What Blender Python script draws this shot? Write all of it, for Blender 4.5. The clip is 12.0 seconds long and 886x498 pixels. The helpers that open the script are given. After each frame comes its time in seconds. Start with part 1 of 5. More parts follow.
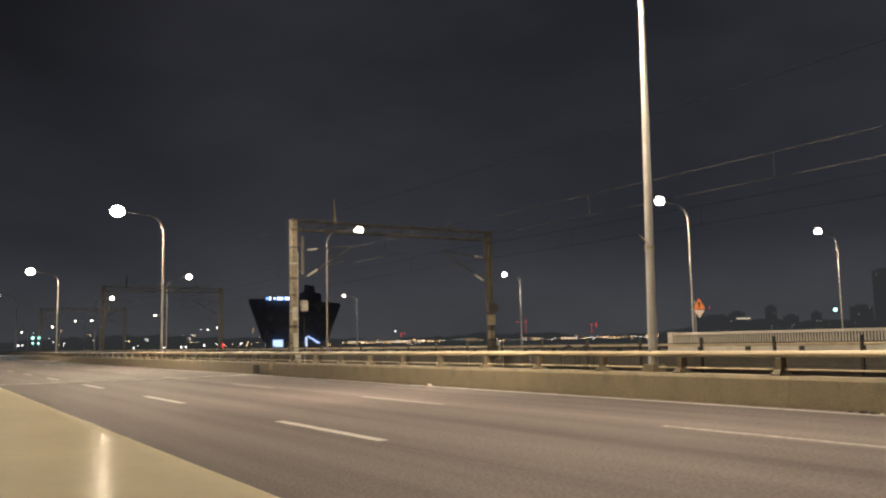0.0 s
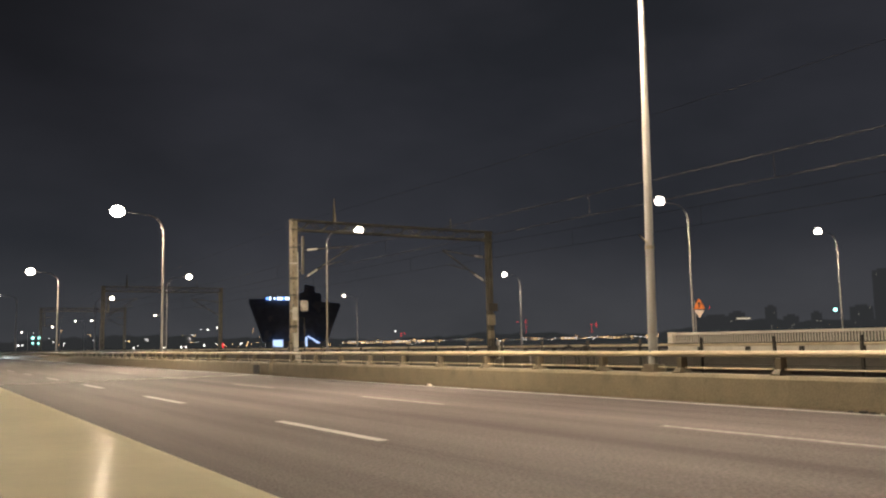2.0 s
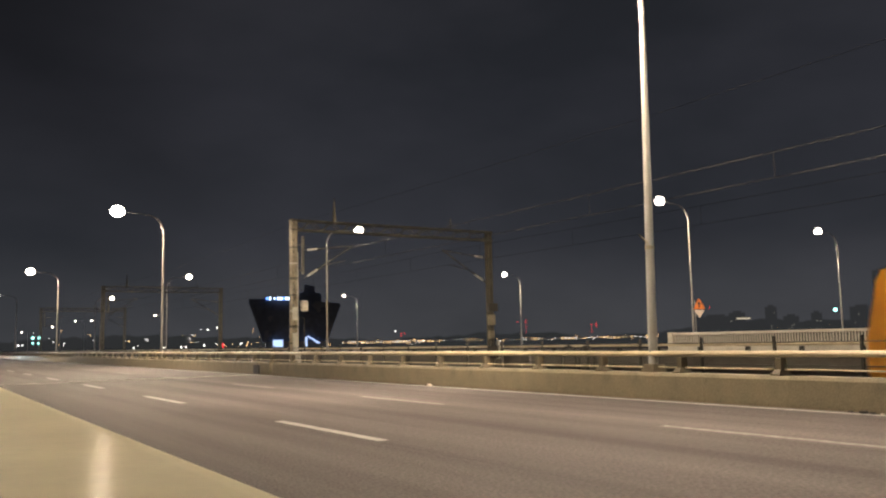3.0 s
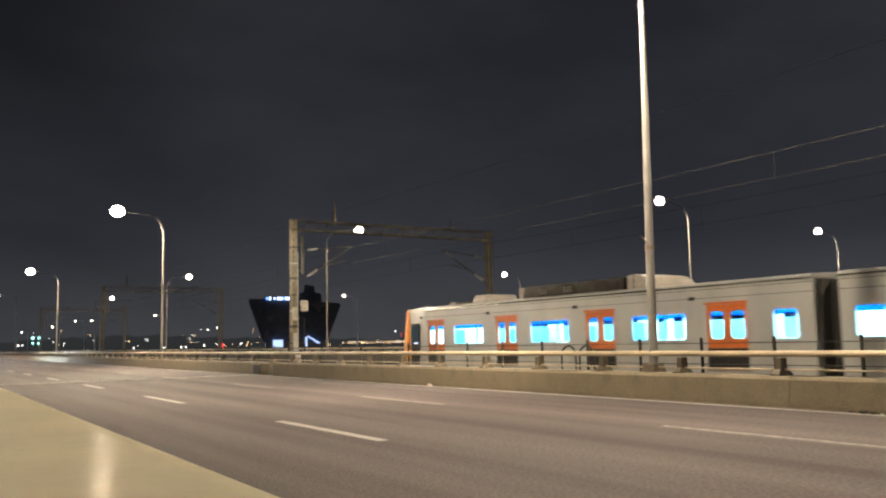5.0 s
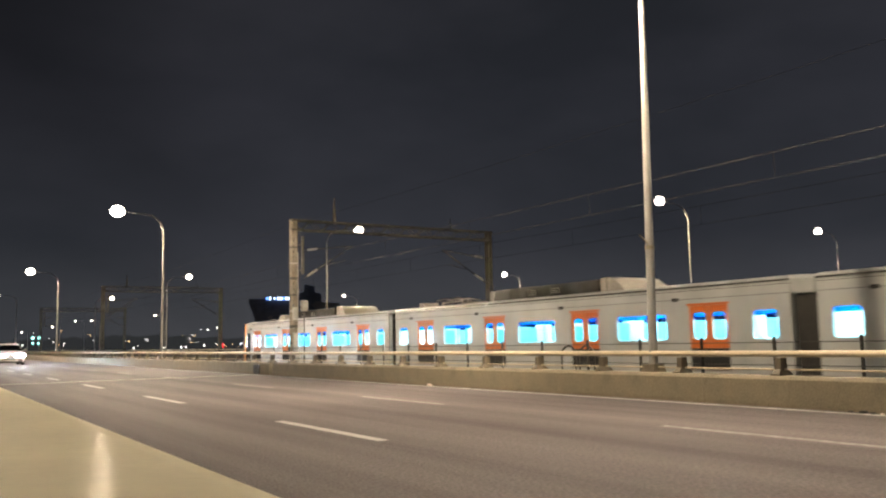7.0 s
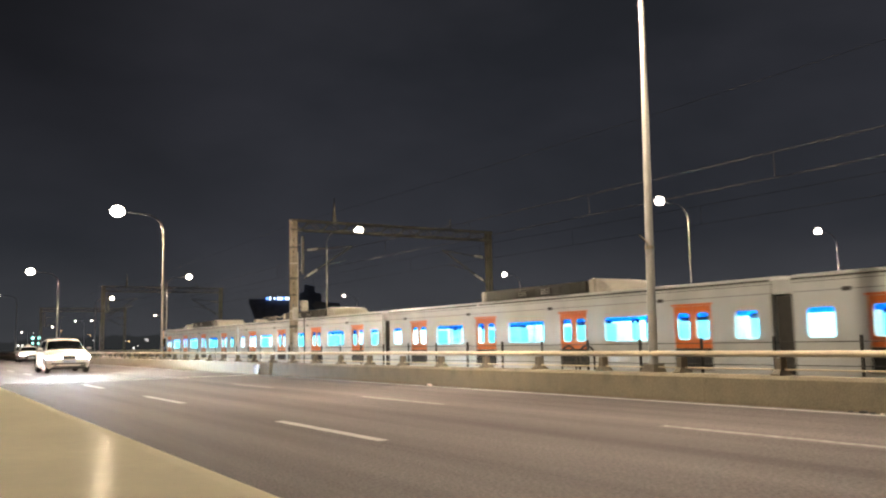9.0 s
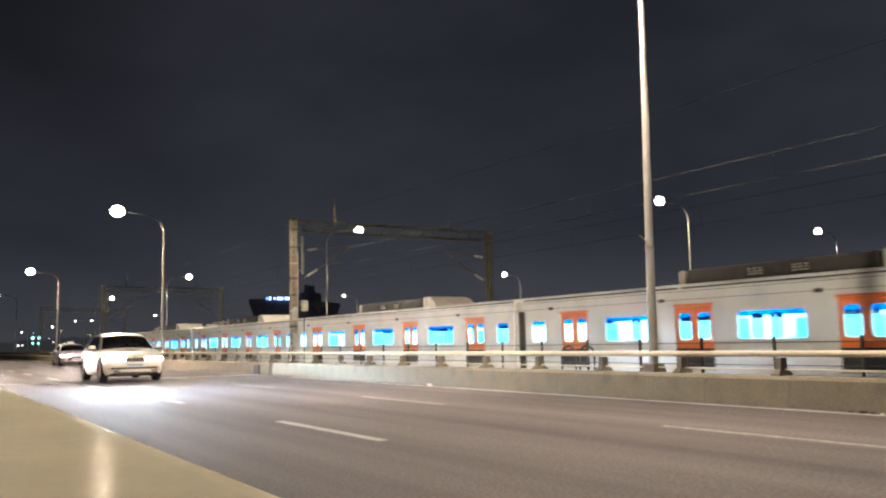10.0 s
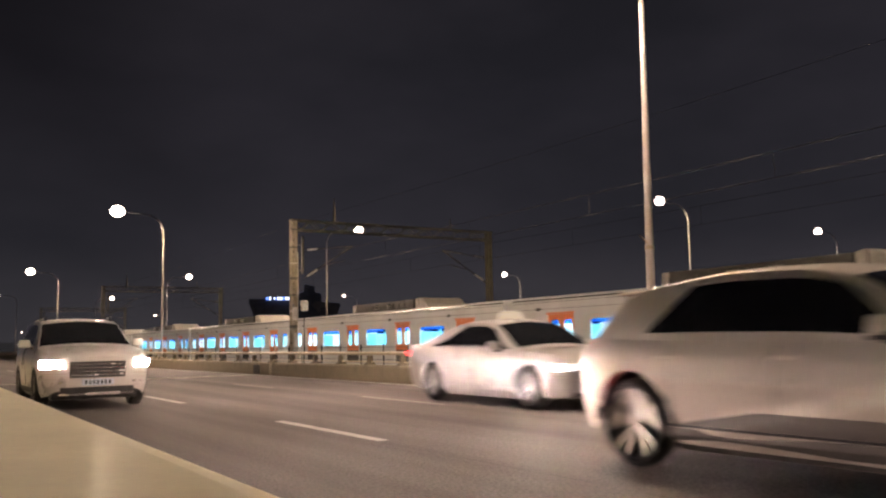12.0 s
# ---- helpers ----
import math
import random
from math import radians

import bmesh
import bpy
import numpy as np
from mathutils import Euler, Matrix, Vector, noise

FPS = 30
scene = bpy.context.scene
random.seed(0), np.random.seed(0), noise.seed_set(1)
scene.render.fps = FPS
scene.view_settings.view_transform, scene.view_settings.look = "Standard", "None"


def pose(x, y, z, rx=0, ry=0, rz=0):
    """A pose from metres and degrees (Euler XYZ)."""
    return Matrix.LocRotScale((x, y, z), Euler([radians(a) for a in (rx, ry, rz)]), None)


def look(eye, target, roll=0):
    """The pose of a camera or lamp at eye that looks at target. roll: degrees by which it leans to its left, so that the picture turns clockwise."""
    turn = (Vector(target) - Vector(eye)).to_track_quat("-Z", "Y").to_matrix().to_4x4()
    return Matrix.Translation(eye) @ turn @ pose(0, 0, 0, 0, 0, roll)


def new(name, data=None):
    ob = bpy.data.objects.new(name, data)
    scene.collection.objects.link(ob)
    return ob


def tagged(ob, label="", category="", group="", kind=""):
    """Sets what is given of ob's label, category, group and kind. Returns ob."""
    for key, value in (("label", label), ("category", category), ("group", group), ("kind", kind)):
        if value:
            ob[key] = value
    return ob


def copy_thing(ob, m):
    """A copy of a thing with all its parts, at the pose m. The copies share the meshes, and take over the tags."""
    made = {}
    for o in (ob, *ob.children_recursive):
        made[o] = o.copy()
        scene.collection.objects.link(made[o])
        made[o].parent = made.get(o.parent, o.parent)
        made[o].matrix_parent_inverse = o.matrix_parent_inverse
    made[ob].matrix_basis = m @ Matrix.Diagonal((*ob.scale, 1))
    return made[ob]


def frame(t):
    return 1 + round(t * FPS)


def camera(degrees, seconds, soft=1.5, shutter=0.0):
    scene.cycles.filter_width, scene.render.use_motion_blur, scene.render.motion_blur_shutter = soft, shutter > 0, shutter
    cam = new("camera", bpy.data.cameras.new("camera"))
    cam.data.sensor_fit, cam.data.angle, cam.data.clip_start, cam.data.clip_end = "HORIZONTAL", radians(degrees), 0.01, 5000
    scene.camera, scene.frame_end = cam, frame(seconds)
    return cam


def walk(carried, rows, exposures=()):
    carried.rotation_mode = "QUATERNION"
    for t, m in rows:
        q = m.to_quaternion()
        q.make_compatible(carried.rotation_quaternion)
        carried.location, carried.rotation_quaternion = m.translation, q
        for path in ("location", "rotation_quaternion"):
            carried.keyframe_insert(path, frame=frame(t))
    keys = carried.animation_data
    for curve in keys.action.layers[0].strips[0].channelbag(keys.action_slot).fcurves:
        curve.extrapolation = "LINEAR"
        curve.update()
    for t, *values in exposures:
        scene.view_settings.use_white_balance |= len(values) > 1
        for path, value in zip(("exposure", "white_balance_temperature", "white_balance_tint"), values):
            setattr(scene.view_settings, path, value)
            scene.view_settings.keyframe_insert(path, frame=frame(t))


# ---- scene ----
cam = camera(55.41, 12.0, soft=2.25, shutter=0.35)
EYE = Vector((0.0, 0.0, 1.054))
AIM = EYE + Vector((0.52807, 0.84214, 0.10924))
walk(cam, [(0.0, look(EYE, AIM, -1.2)), (12.0, look(EYE, AIM, -1.2))],
     exposures=[(0.0, 1.0, 6500, 10), (9.0, 1.0, 6450, 10), (10.0, 1.0, 6150, 11), (10.6, 0.60, 6050, 13), (11.0, 0.26, 6050, 14), (11.5, 0.38, 6050, 15), (12.0, 0.52, 6850, 25)])

# ---------------------------------------------------------------- world: overcast city night
world = bpy.data.worlds.new("night_sky")
scene.world = world
world.use_nodes = True
wn, wl = world.node_tree.nodes, world.node_tree.links
wn.clear()
w_out, w_bg = wn.new("ShaderNodeOutputWorld"), wn.new("ShaderNodeBackground")
w_tc, w_map, w_noise = wn.new("ShaderNodeTexCoord"), wn.new("ShaderNodeMapping"), wn.new("ShaderNodeTexNoise")
w_ramp, w_sep, w_grad, w_mix = wn.new("ShaderNodeValToRGB"), wn.new("ShaderNodeSeparateXYZ"), wn.new("ShaderNodeValToRGB"), wn.new("ShaderNodeMixRGB")
w_map.inputs["Scale"].default_value = (1.0, 1.0, 2.2)
w_noise.inputs["Scale"].default_value = 2.2
w_noise.inputs["Detail"].default_value = 5.0
w_noise.inputs["Roughness"].default_value = 0.5
w_ramp.color_ramp.elements[0].position, w_ramp.color_ramp.elements[0].color = 0.30, (0.62, 0.64, 0.66, 1)
w_ramp.color_ramp.elements[1].position, w_ramp.color_ramp.elements[1].color = 0.72, (1.25, 1.2, 1.22, 1)
g = w_grad.color_ramp
g.elements[0].position, g.elements[0].color = 0.0, (0.026, 0.027, 0.029, 1)
g.elements[1].position, g.elements[1].color = 0.62, (0.0092, 0.0094, 0.0106, 1)
e = g.elements.new(0.12)
e.color = (0.0148, 0.0160, 0.0192, 1)
e = g.elements.new(0.28)
e.color = (0.0137, 0.0144, 0.0177, 1)
w_mix.blend_type, w_mix.inputs[0].default_value = "MULTIPLY", 1.0
wl.new(w_tc.outputs["Generated"], w_map.inputs["Vector"])
wl.new(w_map.outputs["Vector"], w_noise.inputs["Vector"])
wl.new(w_noise.outputs["Fac"], w_ramp.inputs["Fac"])
wl.new(w_tc.outputs["Generated"], w_sep.inputs["Vector"])
wl.new(w_sep.outputs["Z"], w_grad.inputs["Fac"])
wl.new(w_grad.outputs["Color"], w_mix.inputs[1])
wl.new(w_ramp.outputs["Color"], w_mix.inputs[2])
w_side, w_mul = wn.new("ShaderNodeMapRange"), wn.new("ShaderNodeVectorMath")
w_haze, w_most = wn.new("ShaderNodeMapRange"), wn.new("ShaderNodeMath")
w_haze.inputs[1].default_value, w_haze.inputs[2].default_value, w_haze.inputs[3].default_value, w_haze.inputs[4].default_value = 0.06, 0.34, 1.2, 0.36
w_most.operation = "MAXIMUM"
w_side.interpolation_type = "SMOOTHSTEP"
w_side.inputs[1].default_value, w_side.inputs[2].default_value, w_side.inputs[3].default_value, w_side.inputs[4].default_value = 0.0, 0.42, 0.40, 1.06
w_mul.operation = "SCALE"
wl.new(w_sep.outputs["X"], w_side.inputs[0])
wl.new(w_mix.outputs["Color"], w_mul.inputs[0])
wl.new(w_sep.outputs["Z"], w_haze.inputs[0])
wl.new(w_side.outputs[0], w_most.inputs[0])
wl.new(w_haze.outputs[0], w_most.inputs[1])
wl.new(w_most.outputs[0], w_mul.inputs["Scale"])
wl.new(w_mul.outputs[0], w_bg.inputs["Color"])
wl.new(w_bg.outputs["Background"], w_out.inputs["Surface"])


def lamp(name, place, watts, colour, size=0.12):
    """The burning lens of a street lamp: a small bright source under the head."""
    data = bpy.data.lights.new(name, "SPOT")
    data.spot_size, data.spot_blend = radians(176), 0.12
    data.shadow_soft_size, data.energy, data.color = size, watts, colour
    ob = new(name, data)
    ob.location = place
    return ob


LAMP_COLOUR = (1.0, 0.80, 0.57)
LAMP_WATTS = 3600

# ---------------------------------------------------------------- materials


def shade(name, colour, rough=0.6, metal=0.0, grain=40.0, stain=1.5, vary=0.18, stain_vary=0.22, bump=0.15, spec=0.5, coat=0.0, stretch=(1, 1, 1), island=0.0, tint=None, streak=None, even=False, coat_rough=0.06):
    """Painted or raw surface: base colour with fine grain and broad stains, grain bump, uneven gloss."""
    m = bpy.data.materials.new(name)
    m.use_nodes = True
    n, l = m.node_tree.nodes, m.node_tree.links
    b = n["Principled BSDF"]
    tc, mp = n.new("ShaderNodeTexCoord"), n.new("ShaderNodeMapping")
    mp.inputs["Scale"].default_value = stretch
    l.new(tc.outputs["Object"], mp.inputs["Vector"])
    fine, broad = n.new("ShaderNodeTexNoise"), n.new("ShaderNodeTexNoise")
    for t, s, d in ((fine, grain, 3.0), (broad, stain, 6.0)):
        t.inputs["Scale"].default_value, t.inputs["Detail"].default_value = s, d
        l.new(mp.outputs["Vector"], t.inputs["Vector"])
    if streak:
        ms = n.new("ShaderNodeMapping")
        ms.inputs["Scale"].default_value = streak
        l.new(tc.outputs["Object"], ms.inputs["Vector"])
        l.new(ms.outputs["Vector"], broad.inputs["Vector"])
    f1, f2, add = n.new("ShaderNodeMapRange"), n.new("ShaderNodeMapRange"), n.new("ShaderNodeMath")
    f1.inputs[1].default_value, f1.inputs[2].default_value, f1.inputs[3].default_value, f1.inputs[4].default_value = 0.25, 0.75, 1 - vary, 1 + vary
    f2.inputs[1].default_value, f2.inputs[2].default_value, f2.inputs[3].default_value, f2.inputs[4].default_value = 0.25, 0.75, 1 - stain_vary, 1 + stain_vary
    l.new(fine.outputs["Fac"], f1.inputs[0])
    l.new(broad.outputs["Fac"], f2.inputs[0])
    add.operation = "MULTIPLY"
    l.new(f1.outputs[0], add.inputs[0])
    l.new(f2.outputs[0], add.inputs[1])
    mix = n.new("ShaderNodeVectorMath")
    mix.operation = "SCALE"
    if tint:
        two = n.new("ShaderNodeMixRGB")
        two.inputs[1].default_value, two.inputs[2].default_value = (*colour, 1), (*tint, 1)
        st = n.new("ShaderNodeMapRange")
        st.inputs[1].default_value, st.inputs[2].default_value = 0.45, 0.7
        l.new(broad.outputs["Fac"], st.inputs[0])
        l.new(st.outputs[0], two.inputs[0])
        l.new(two.outputs[0], mix.inputs[0])
    else:
        mix.inputs[0].default_value = colour
    if island:
        oi, om, mul = n.new("ShaderNodeObjectInfo"), n.new("ShaderNodeMapRange"), n.new("ShaderNodeMath")
        om.inputs[3].default_value, om.inputs[4].default_value = 1 - island, 1 + island
        mul.operation = "MULTIPLY"
        l.new(oi.outputs["Random"], om.inputs[0])
        l.new(om.outputs[0], mul.inputs[0])
        l.new(add.outputs[0], mul.inputs[1])
        l.new(mul.outputs[0], mix.inputs["Scale"])
    else:
        l.new(add.outputs[0], mix.inputs["Scale"])
    l.new(mix.outputs[0], b.inputs["Base Color"])
    rr = n.new("ShaderNodeMapRange")
    rr.inputs[3].default_value, rr.inputs[4].default_value = max(0.02, rough - 0.1), min(1, rough + 0.1)
    l.new(broad.outputs["Fac"], rr.inputs[0])
    if even:
        b.inputs["Roughness"].default_value = rough
    else:
        l.new(rr.outputs[0], b.inputs["Roughness"])
    b.inputs["Metallic"].default_value = metal
    b.inputs["Specular IOR Level"].default_value = spec
    b.inputs["Coat Weight"].default_value = coat
    b.inputs["Coat Roughness"].default_value = coat_rough
    if bump:
        bp = n.new("ShaderNodeBump")
        bp.inputs["Strength"].default_value, bp.inputs["Distance"].default_value = bump, 0.01
        l.new(fine.outputs["Fac"], bp.inputs["Height"])
        l.new(bp.outputs["Normal"], b.inputs["Normal"])
    return m


def glow(name, colour, strength):
    m = bpy.data.materials.new(name)
    m.use_nodes = True
    n, l = m.node_tree.nodes, m.node_tree.links
    n.clear()
    o, em = n.new("ShaderNodeOutputMaterial"), n.new("ShaderNodeEmission")
    em.inputs["Color"].default_value, em.inputs["Strength"].default_value = (*colour, 1), strength
    l.new(em.outputs[0], o.inputs["Surface"])
    return m


def pane(name, colour, gloss=0.08, rough=0.03):
    """Thin window glass: tinted see-through with a mirror-like sheen."""
    m = bpy.data.materials.new(name)
    m.use_nodes = True
    n, l = m.node_tree.nodes, m.node_tree.links
    n.clear()
    o, tr, gl, mx = n.new("ShaderNodeOutputMaterial"), n.new("ShaderNodeBsdfTransparent"), n.new("ShaderNodeBsdfGlossy"), n.new("ShaderNodeMixShader")
    tr.inputs["Color"].default_value = (*colour, 1)
    gl.inputs["Roughness"].default_value = rough
    mx.inputs[0].default_value = gloss
    l.new(tr.outputs[0], mx.inputs[1])
    l.new(gl.outputs[0], mx.inputs[2])
    l.new(mx.outputs[0], o.inputs["Surface"])
    return m


ASPHALT = shade("asphalt", (0.111, 0.097, 0.097), 0.84, spec=0.28, grain=48, stain=0.35, vary=0.55, stain_vary=0.6, bump=0.6, stretch=(1.0, 0.5, 1.0), streak=(3.0, 0.10, 1.0))
LINE_WHITE = shade("worn_white_road_paint", (0.37, 0.36, 0.34), 0.6, grain=45, stain=3, vary=0.35, stain_vary=0.3, bump=0.3)
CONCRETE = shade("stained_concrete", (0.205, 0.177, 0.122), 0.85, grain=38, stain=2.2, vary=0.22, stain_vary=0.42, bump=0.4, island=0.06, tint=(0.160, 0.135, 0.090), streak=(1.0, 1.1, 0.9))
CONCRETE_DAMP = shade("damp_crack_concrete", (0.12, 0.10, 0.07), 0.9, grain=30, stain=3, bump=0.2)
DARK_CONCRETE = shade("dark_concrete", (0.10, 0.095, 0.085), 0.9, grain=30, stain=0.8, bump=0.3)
BALLAST = shade("track_ballast", (0.07, 0.062, 0.055), 0.95, grain=22, stain=1.0, vary=0.5, bump=0.9)
RAIL_STEEL = shade("rail_steel", (0.30, 0.28, 0.26), 0.35, metal=0.9, grain=30, bump=0.05)
BEIGE_PAINT = shade("beige_gloss_paint", (0.80, 0.75, 0.58), 0.42, grain=25, stain=2.5, vary=0.03, stain_vary=0.06, bump=0, spec=0.0, coat=0.010, even=True, coat_rough=0.20)
RAIL_PAINT = shade("weathered_beige_rail_paint", (0.56, 0.48, 0.33), 0.45, grain=20, stain=2.0, vary=0.08, stain_vary=0.2, bump=0.06)
# Grime plus the posts' shade side, both put into one dark colour.
POST_PAINT = shade("grimy_shaded_post_paint", (0.11, 0.09, 0.06), 0.6, grain=25, stain=4.0, vary=0.15, stain_vary=0.35, bump=0.15)
POLE_PAINT = shade("pale_galvanised_pole", (0.27, 0.265, 0.25), 0.5, metal=0.2, grain=18, stain=2, vary=0.08, stain_vary=0.15, bump=0.05)
# Darker copy of the gantry steel: weak light is put into its colour.
GANTRY_DARK = shade("shaded_gantry_steel", (0.078, 0.074, 0.058), 0.7, metal=0.3, grain=20, stain=2.5, vary=0.15, stain_vary=0.35, bump=0.1)
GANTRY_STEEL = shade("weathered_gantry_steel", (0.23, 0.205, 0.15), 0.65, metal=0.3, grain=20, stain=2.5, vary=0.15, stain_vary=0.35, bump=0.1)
DARK_STEEL = shade("dark_steel", (0.045, 0.042, 0.038), 0.6, metal=0.4, grain=20, stain=3, bump=0.1)
# Near-black wire colour stands in for the weak light on these wires.
DIM_WIRE_MAT = shade("shaded_overhead_wire", (0.010, 0.0095, 0.009), 0.9, bump=0, spec=0.1)
WIRE_MAT = shade("overhead_wire", (0.055, 0.05, 0.045), 0.6, metal=0.3, bump=0)
INSULATOR = shade("grey_porcelain", (0.45, 0.43, 0.38), 0.3, grain=10, bump=0)
FENCE_WHITE = shade("white_fence_paint", (0.54, 0.51, 0.44), 0.5, grain=15, stain=1.2, vary=0.08, bump=0.05)
CABINET = shade("pale_cabinet_paint", (0.36, 0.35, 0.31), 0.5, grain=15, stain=4, vary=0.06, bump=0.04)
WATER = shade("dark_river_water", (0.012, 0.014, 0.017), 0.22, grain=0.8, stain=0.05, vary=0.2, bump=0.6)
JOINT_PALE = shade("pale_joint_concrete", (0.46, 0.44, 0.40), 0.7, grain=40, stain=2, bump=0.2)
SIDEWALK = shade("grey_paving", (0.22, 0.21, 0.20), 0.8, grain=40, stain=1.2, bump=0.2)
# Night haze over the far bank, put in as a faint even glow.
LAND = glow("far_bank_haze_glow", (0.92, 0.96, 1.0), 0.0150)
LAMP_GLOW = glow("burning_lamp_lens", (1.0, 0.86, 0.66), 14.0)

# ---------------------------------------------------------------- mesh helpers


def bm_box(bm, lo, hi, taper=None):
    """A box between two corners; taper scales the top about its centre in x and y."""
    vs = []
    for z in (0, 1):
        sx, sy = (taper if taper and z else (1, 1))
        cx, cy, hx, hy = (lo[0] + hi[0]) / 2, (lo[1] + hi[1]) / 2, (hi[0] - lo[0]) / 2 * sx, (hi[1] - lo[1]) / 2 * sy
        vs += [bm.verts.new((cx + a * hx, cy + b * hy, (lo[2], hi[2])[z])) for a, b in ((-1, -1), (1, -1), (1, 1), (-1, 1))]
    for f in ((3, 2, 1, 0), (4, 5, 6, 7), (0, 1, 5, 4), (1, 2, 6, 5), (2, 3, 7, 6), (3, 0, 4, 7)):
        bm.faces.new([vs[i] for i in f])
    return vs


def bm_tube(bm, points, radii, sides=8, caps=True):
    """A round bar along points, its radius given point by point or once."""
    points = [Vector(p) for p in points]
    if not hasattr(radii, "__len__"):
        radii = [radii] * len(points)
    rings = []
    for i, p in enumerate(points):
        d = (points[min(i + 1, len(points) - 1)] - points[max(i - 1, 0)]).normalized()
        up = Vector((0, 0, 1)) if abs(d.z) < 0.95 else Vector((1, 0, 0))
        a = d.cross(up).normalized()
        b = d.cross(a)
        rings.append([bm.verts.new(p + radii[i] * (math.cos(2 * math.pi * k / sides) * a + math.sin(2 * math.pi * k / sides) * b)) for k in range(sides)])
    for r, s in zip(rings, rings[1:]):
        for k in range(sides):
            bm.faces.new((r[k], r[(k + 1) % sides], s[(k + 1) % sides], s[k]))
    if caps:
        bm.faces.new(rings[0][::-1])
        bm.faces.new(rings[-1])


def bm_prism(bm, outline, axis, a, b):
    """An outline of (u, v) drawn out along an axis from a to b: axis 0 x (u=y, v=z), 1 y (u=x, v=z), 2 z (u=x, v=y)."""
    def at(u, v, w):
        return ((w, u, v), (u, w, v), (u, v, w))[axis]
    one = [bm.verts.new(at(u, v, a)) for u, v in outline]
    two = [bm.verts.new(at(u, v, b)) for u, v in outline]
    n = len(outline)
    bm.faces.new(one)
    bm.faces.new(two[::-1])
    for i in range(n):
        bm.faces.new((one[i], two[i], two[(i + 1) % n], one[(i + 1) % n]))


def finish(name, bm, material, bevel=0.0, smooth=False):
    bmesh.ops.recalc_face_normals(bm, faces=bm.faces)
    if bevel:
        bmesh.ops.bevel(bm, geom=list(bm.edges), offset=bevel, segments=2, affect="EDGES", profile=0.6, clamp_overlap=True)
    me = bpy.data.meshes.new(name)
    bm.to_mesh(me)
    bm.free()
    for mt in (material if isinstance(material, (list, tuple)) else [material]):
        me.materials.append(mt)
    if smooth:
        me.polygons.foreach_set("use_smooth", [True] * len(me.polygons))
        me.set_sharp_from_angle(angle=radians(35))
    return me


def part(name, bm, material, parent, label="", bevel=0.0, smooth=False, at=None):
    ob = new(name, finish(name, bm, material, bevel, smooth))
    ob.parent = parent
    if at is not None:
        ob.matrix_basis = at
    if label:
        tagged(ob, label)
    return ob


def thing(name, label, category, group="", kind="", at=None):
    ob = new(name)
    ob.empty_display_size = 0.2
    if at is not None:
        ob.matrix_basis = at
    return tagged(ob, label, category, group, kind)


def solid(name, bm, material, label, category, group="", kind="", bevel=0.0, smooth=False, at=None):
    ob = new(name, finish(name, bm, material, bevel, smooth))
    if at is not None:
        ob.matrix_basis = at
    return tagged(ob, label, category, group, kind)


def boxed(lo, hi, taper=None):
    bm = bmesh.new()
    bm_box(bm, lo, hi, taper)
    return bm


def tubed(points, radii, sides=8):
    bm = bmesh.new()
    bm_tube(bm, points, radii, sides)
    return bm


# ---------------------------------------------------------------- the bridge: decks, lines, barriers
NEAR, FAR = -60.0, 420.0
solid("water", boxed((-3000, -3000, -17), (3000, 4500, -16)), WATER, "dark river water under the bridge at night", "water", kind="structure")
solid("road", boxed((0.5, NEAR, -0.5), (11.3, FAR, 0.0)), ASPHALT, "worn grey asphalt of a three-lane bridge road", "road", kind="structure")
solid("road_far", boxed((22.25, NEAR, -0.5), (62.0, FAR, 0.0)), ASPHALT, "asphalt carriageway beyond the railway", "road", kind="structure")
solid("track_bed", boxed((11.3, NEAR, -1.7), (22.25, FAR, -1.25)), BALLAST, "dark ballast bed between the two carriageways", "track bed", kind="structure")
solid("pavement", boxed((-4.0, NEAR, -0.5), (-0.55, FAR, 0.12)), SIDEWALK, "grey paved walkway along the bridge edge", "pavement", kind="structure")

# glossy beige parapet that the camera looks along
bm = bmesh.new()
bm_prism(bm, [(-0.55, -0.5), (0.5, -0.5), (0.47, 0.30), (0.42, 0.62), (0.468, 0.79), (0.464, 0.822), (0.454, 0.837), (0.432, 0.8475), (0.395, 0.8525), (-0.50, 0.886), (-0.55, 0.86)], 1, NEAR, FAR)
solid("parapet", bm, BEIGE_PAINT, "glossy beige painted parapet with a flat top", "parapet", kind="structure")

# expansion joint across the deck
joint = thing("expansion_joint", "pale steel expansion joint across the asphalt", "expansion joint", kind="structure")
for y in (29.86, 30.06):
    part("joint_strip", boxed((0.5, y - 0.045, -0.02), (10.75, y + 0.045, 0.006)), JOINT_PALE, joint)
part("joint_seal", boxed((0.5, 29.92, -0.02), (10.75, 30.0, 0.002)), DARK_STEEL, joint)

part("rusty_cover", boxed((10.735, 29.98, 0.015), (10.80, 30.55, 0.36)), DARK_STEEL, joint, "dark rusty cover plate in the barrier gap", bevel=0.01)

# lane dashes 3 m long, 5 m apart, and the solid edge line
paint = thing("lane_marking", "worn white dashed lane lines and edge line on asphalt", "road marking", kind="structure")


def dash_mesh(length, width, seed):
    rnd = random.Random(seed)
    bm = bmesh.new()
    n = 12
    rows = []
    for i in range(n + 1):
        y = length * i / n
        a, b = rnd.uniform(-0.010, 0.006), rnd.uniform(-0.006, 0.010)
        rows.append((bm.verts.new((-width / 2 + a, y, 0.004)), bm.verts.new((width / 2 + b, y, 0.004))))
    for r, s in zip(rows, rows[1:]):
        bm.faces.new((r[0], r[1], s[1], s[0]))
    return finish("dash", bm, LINE_WHITE)


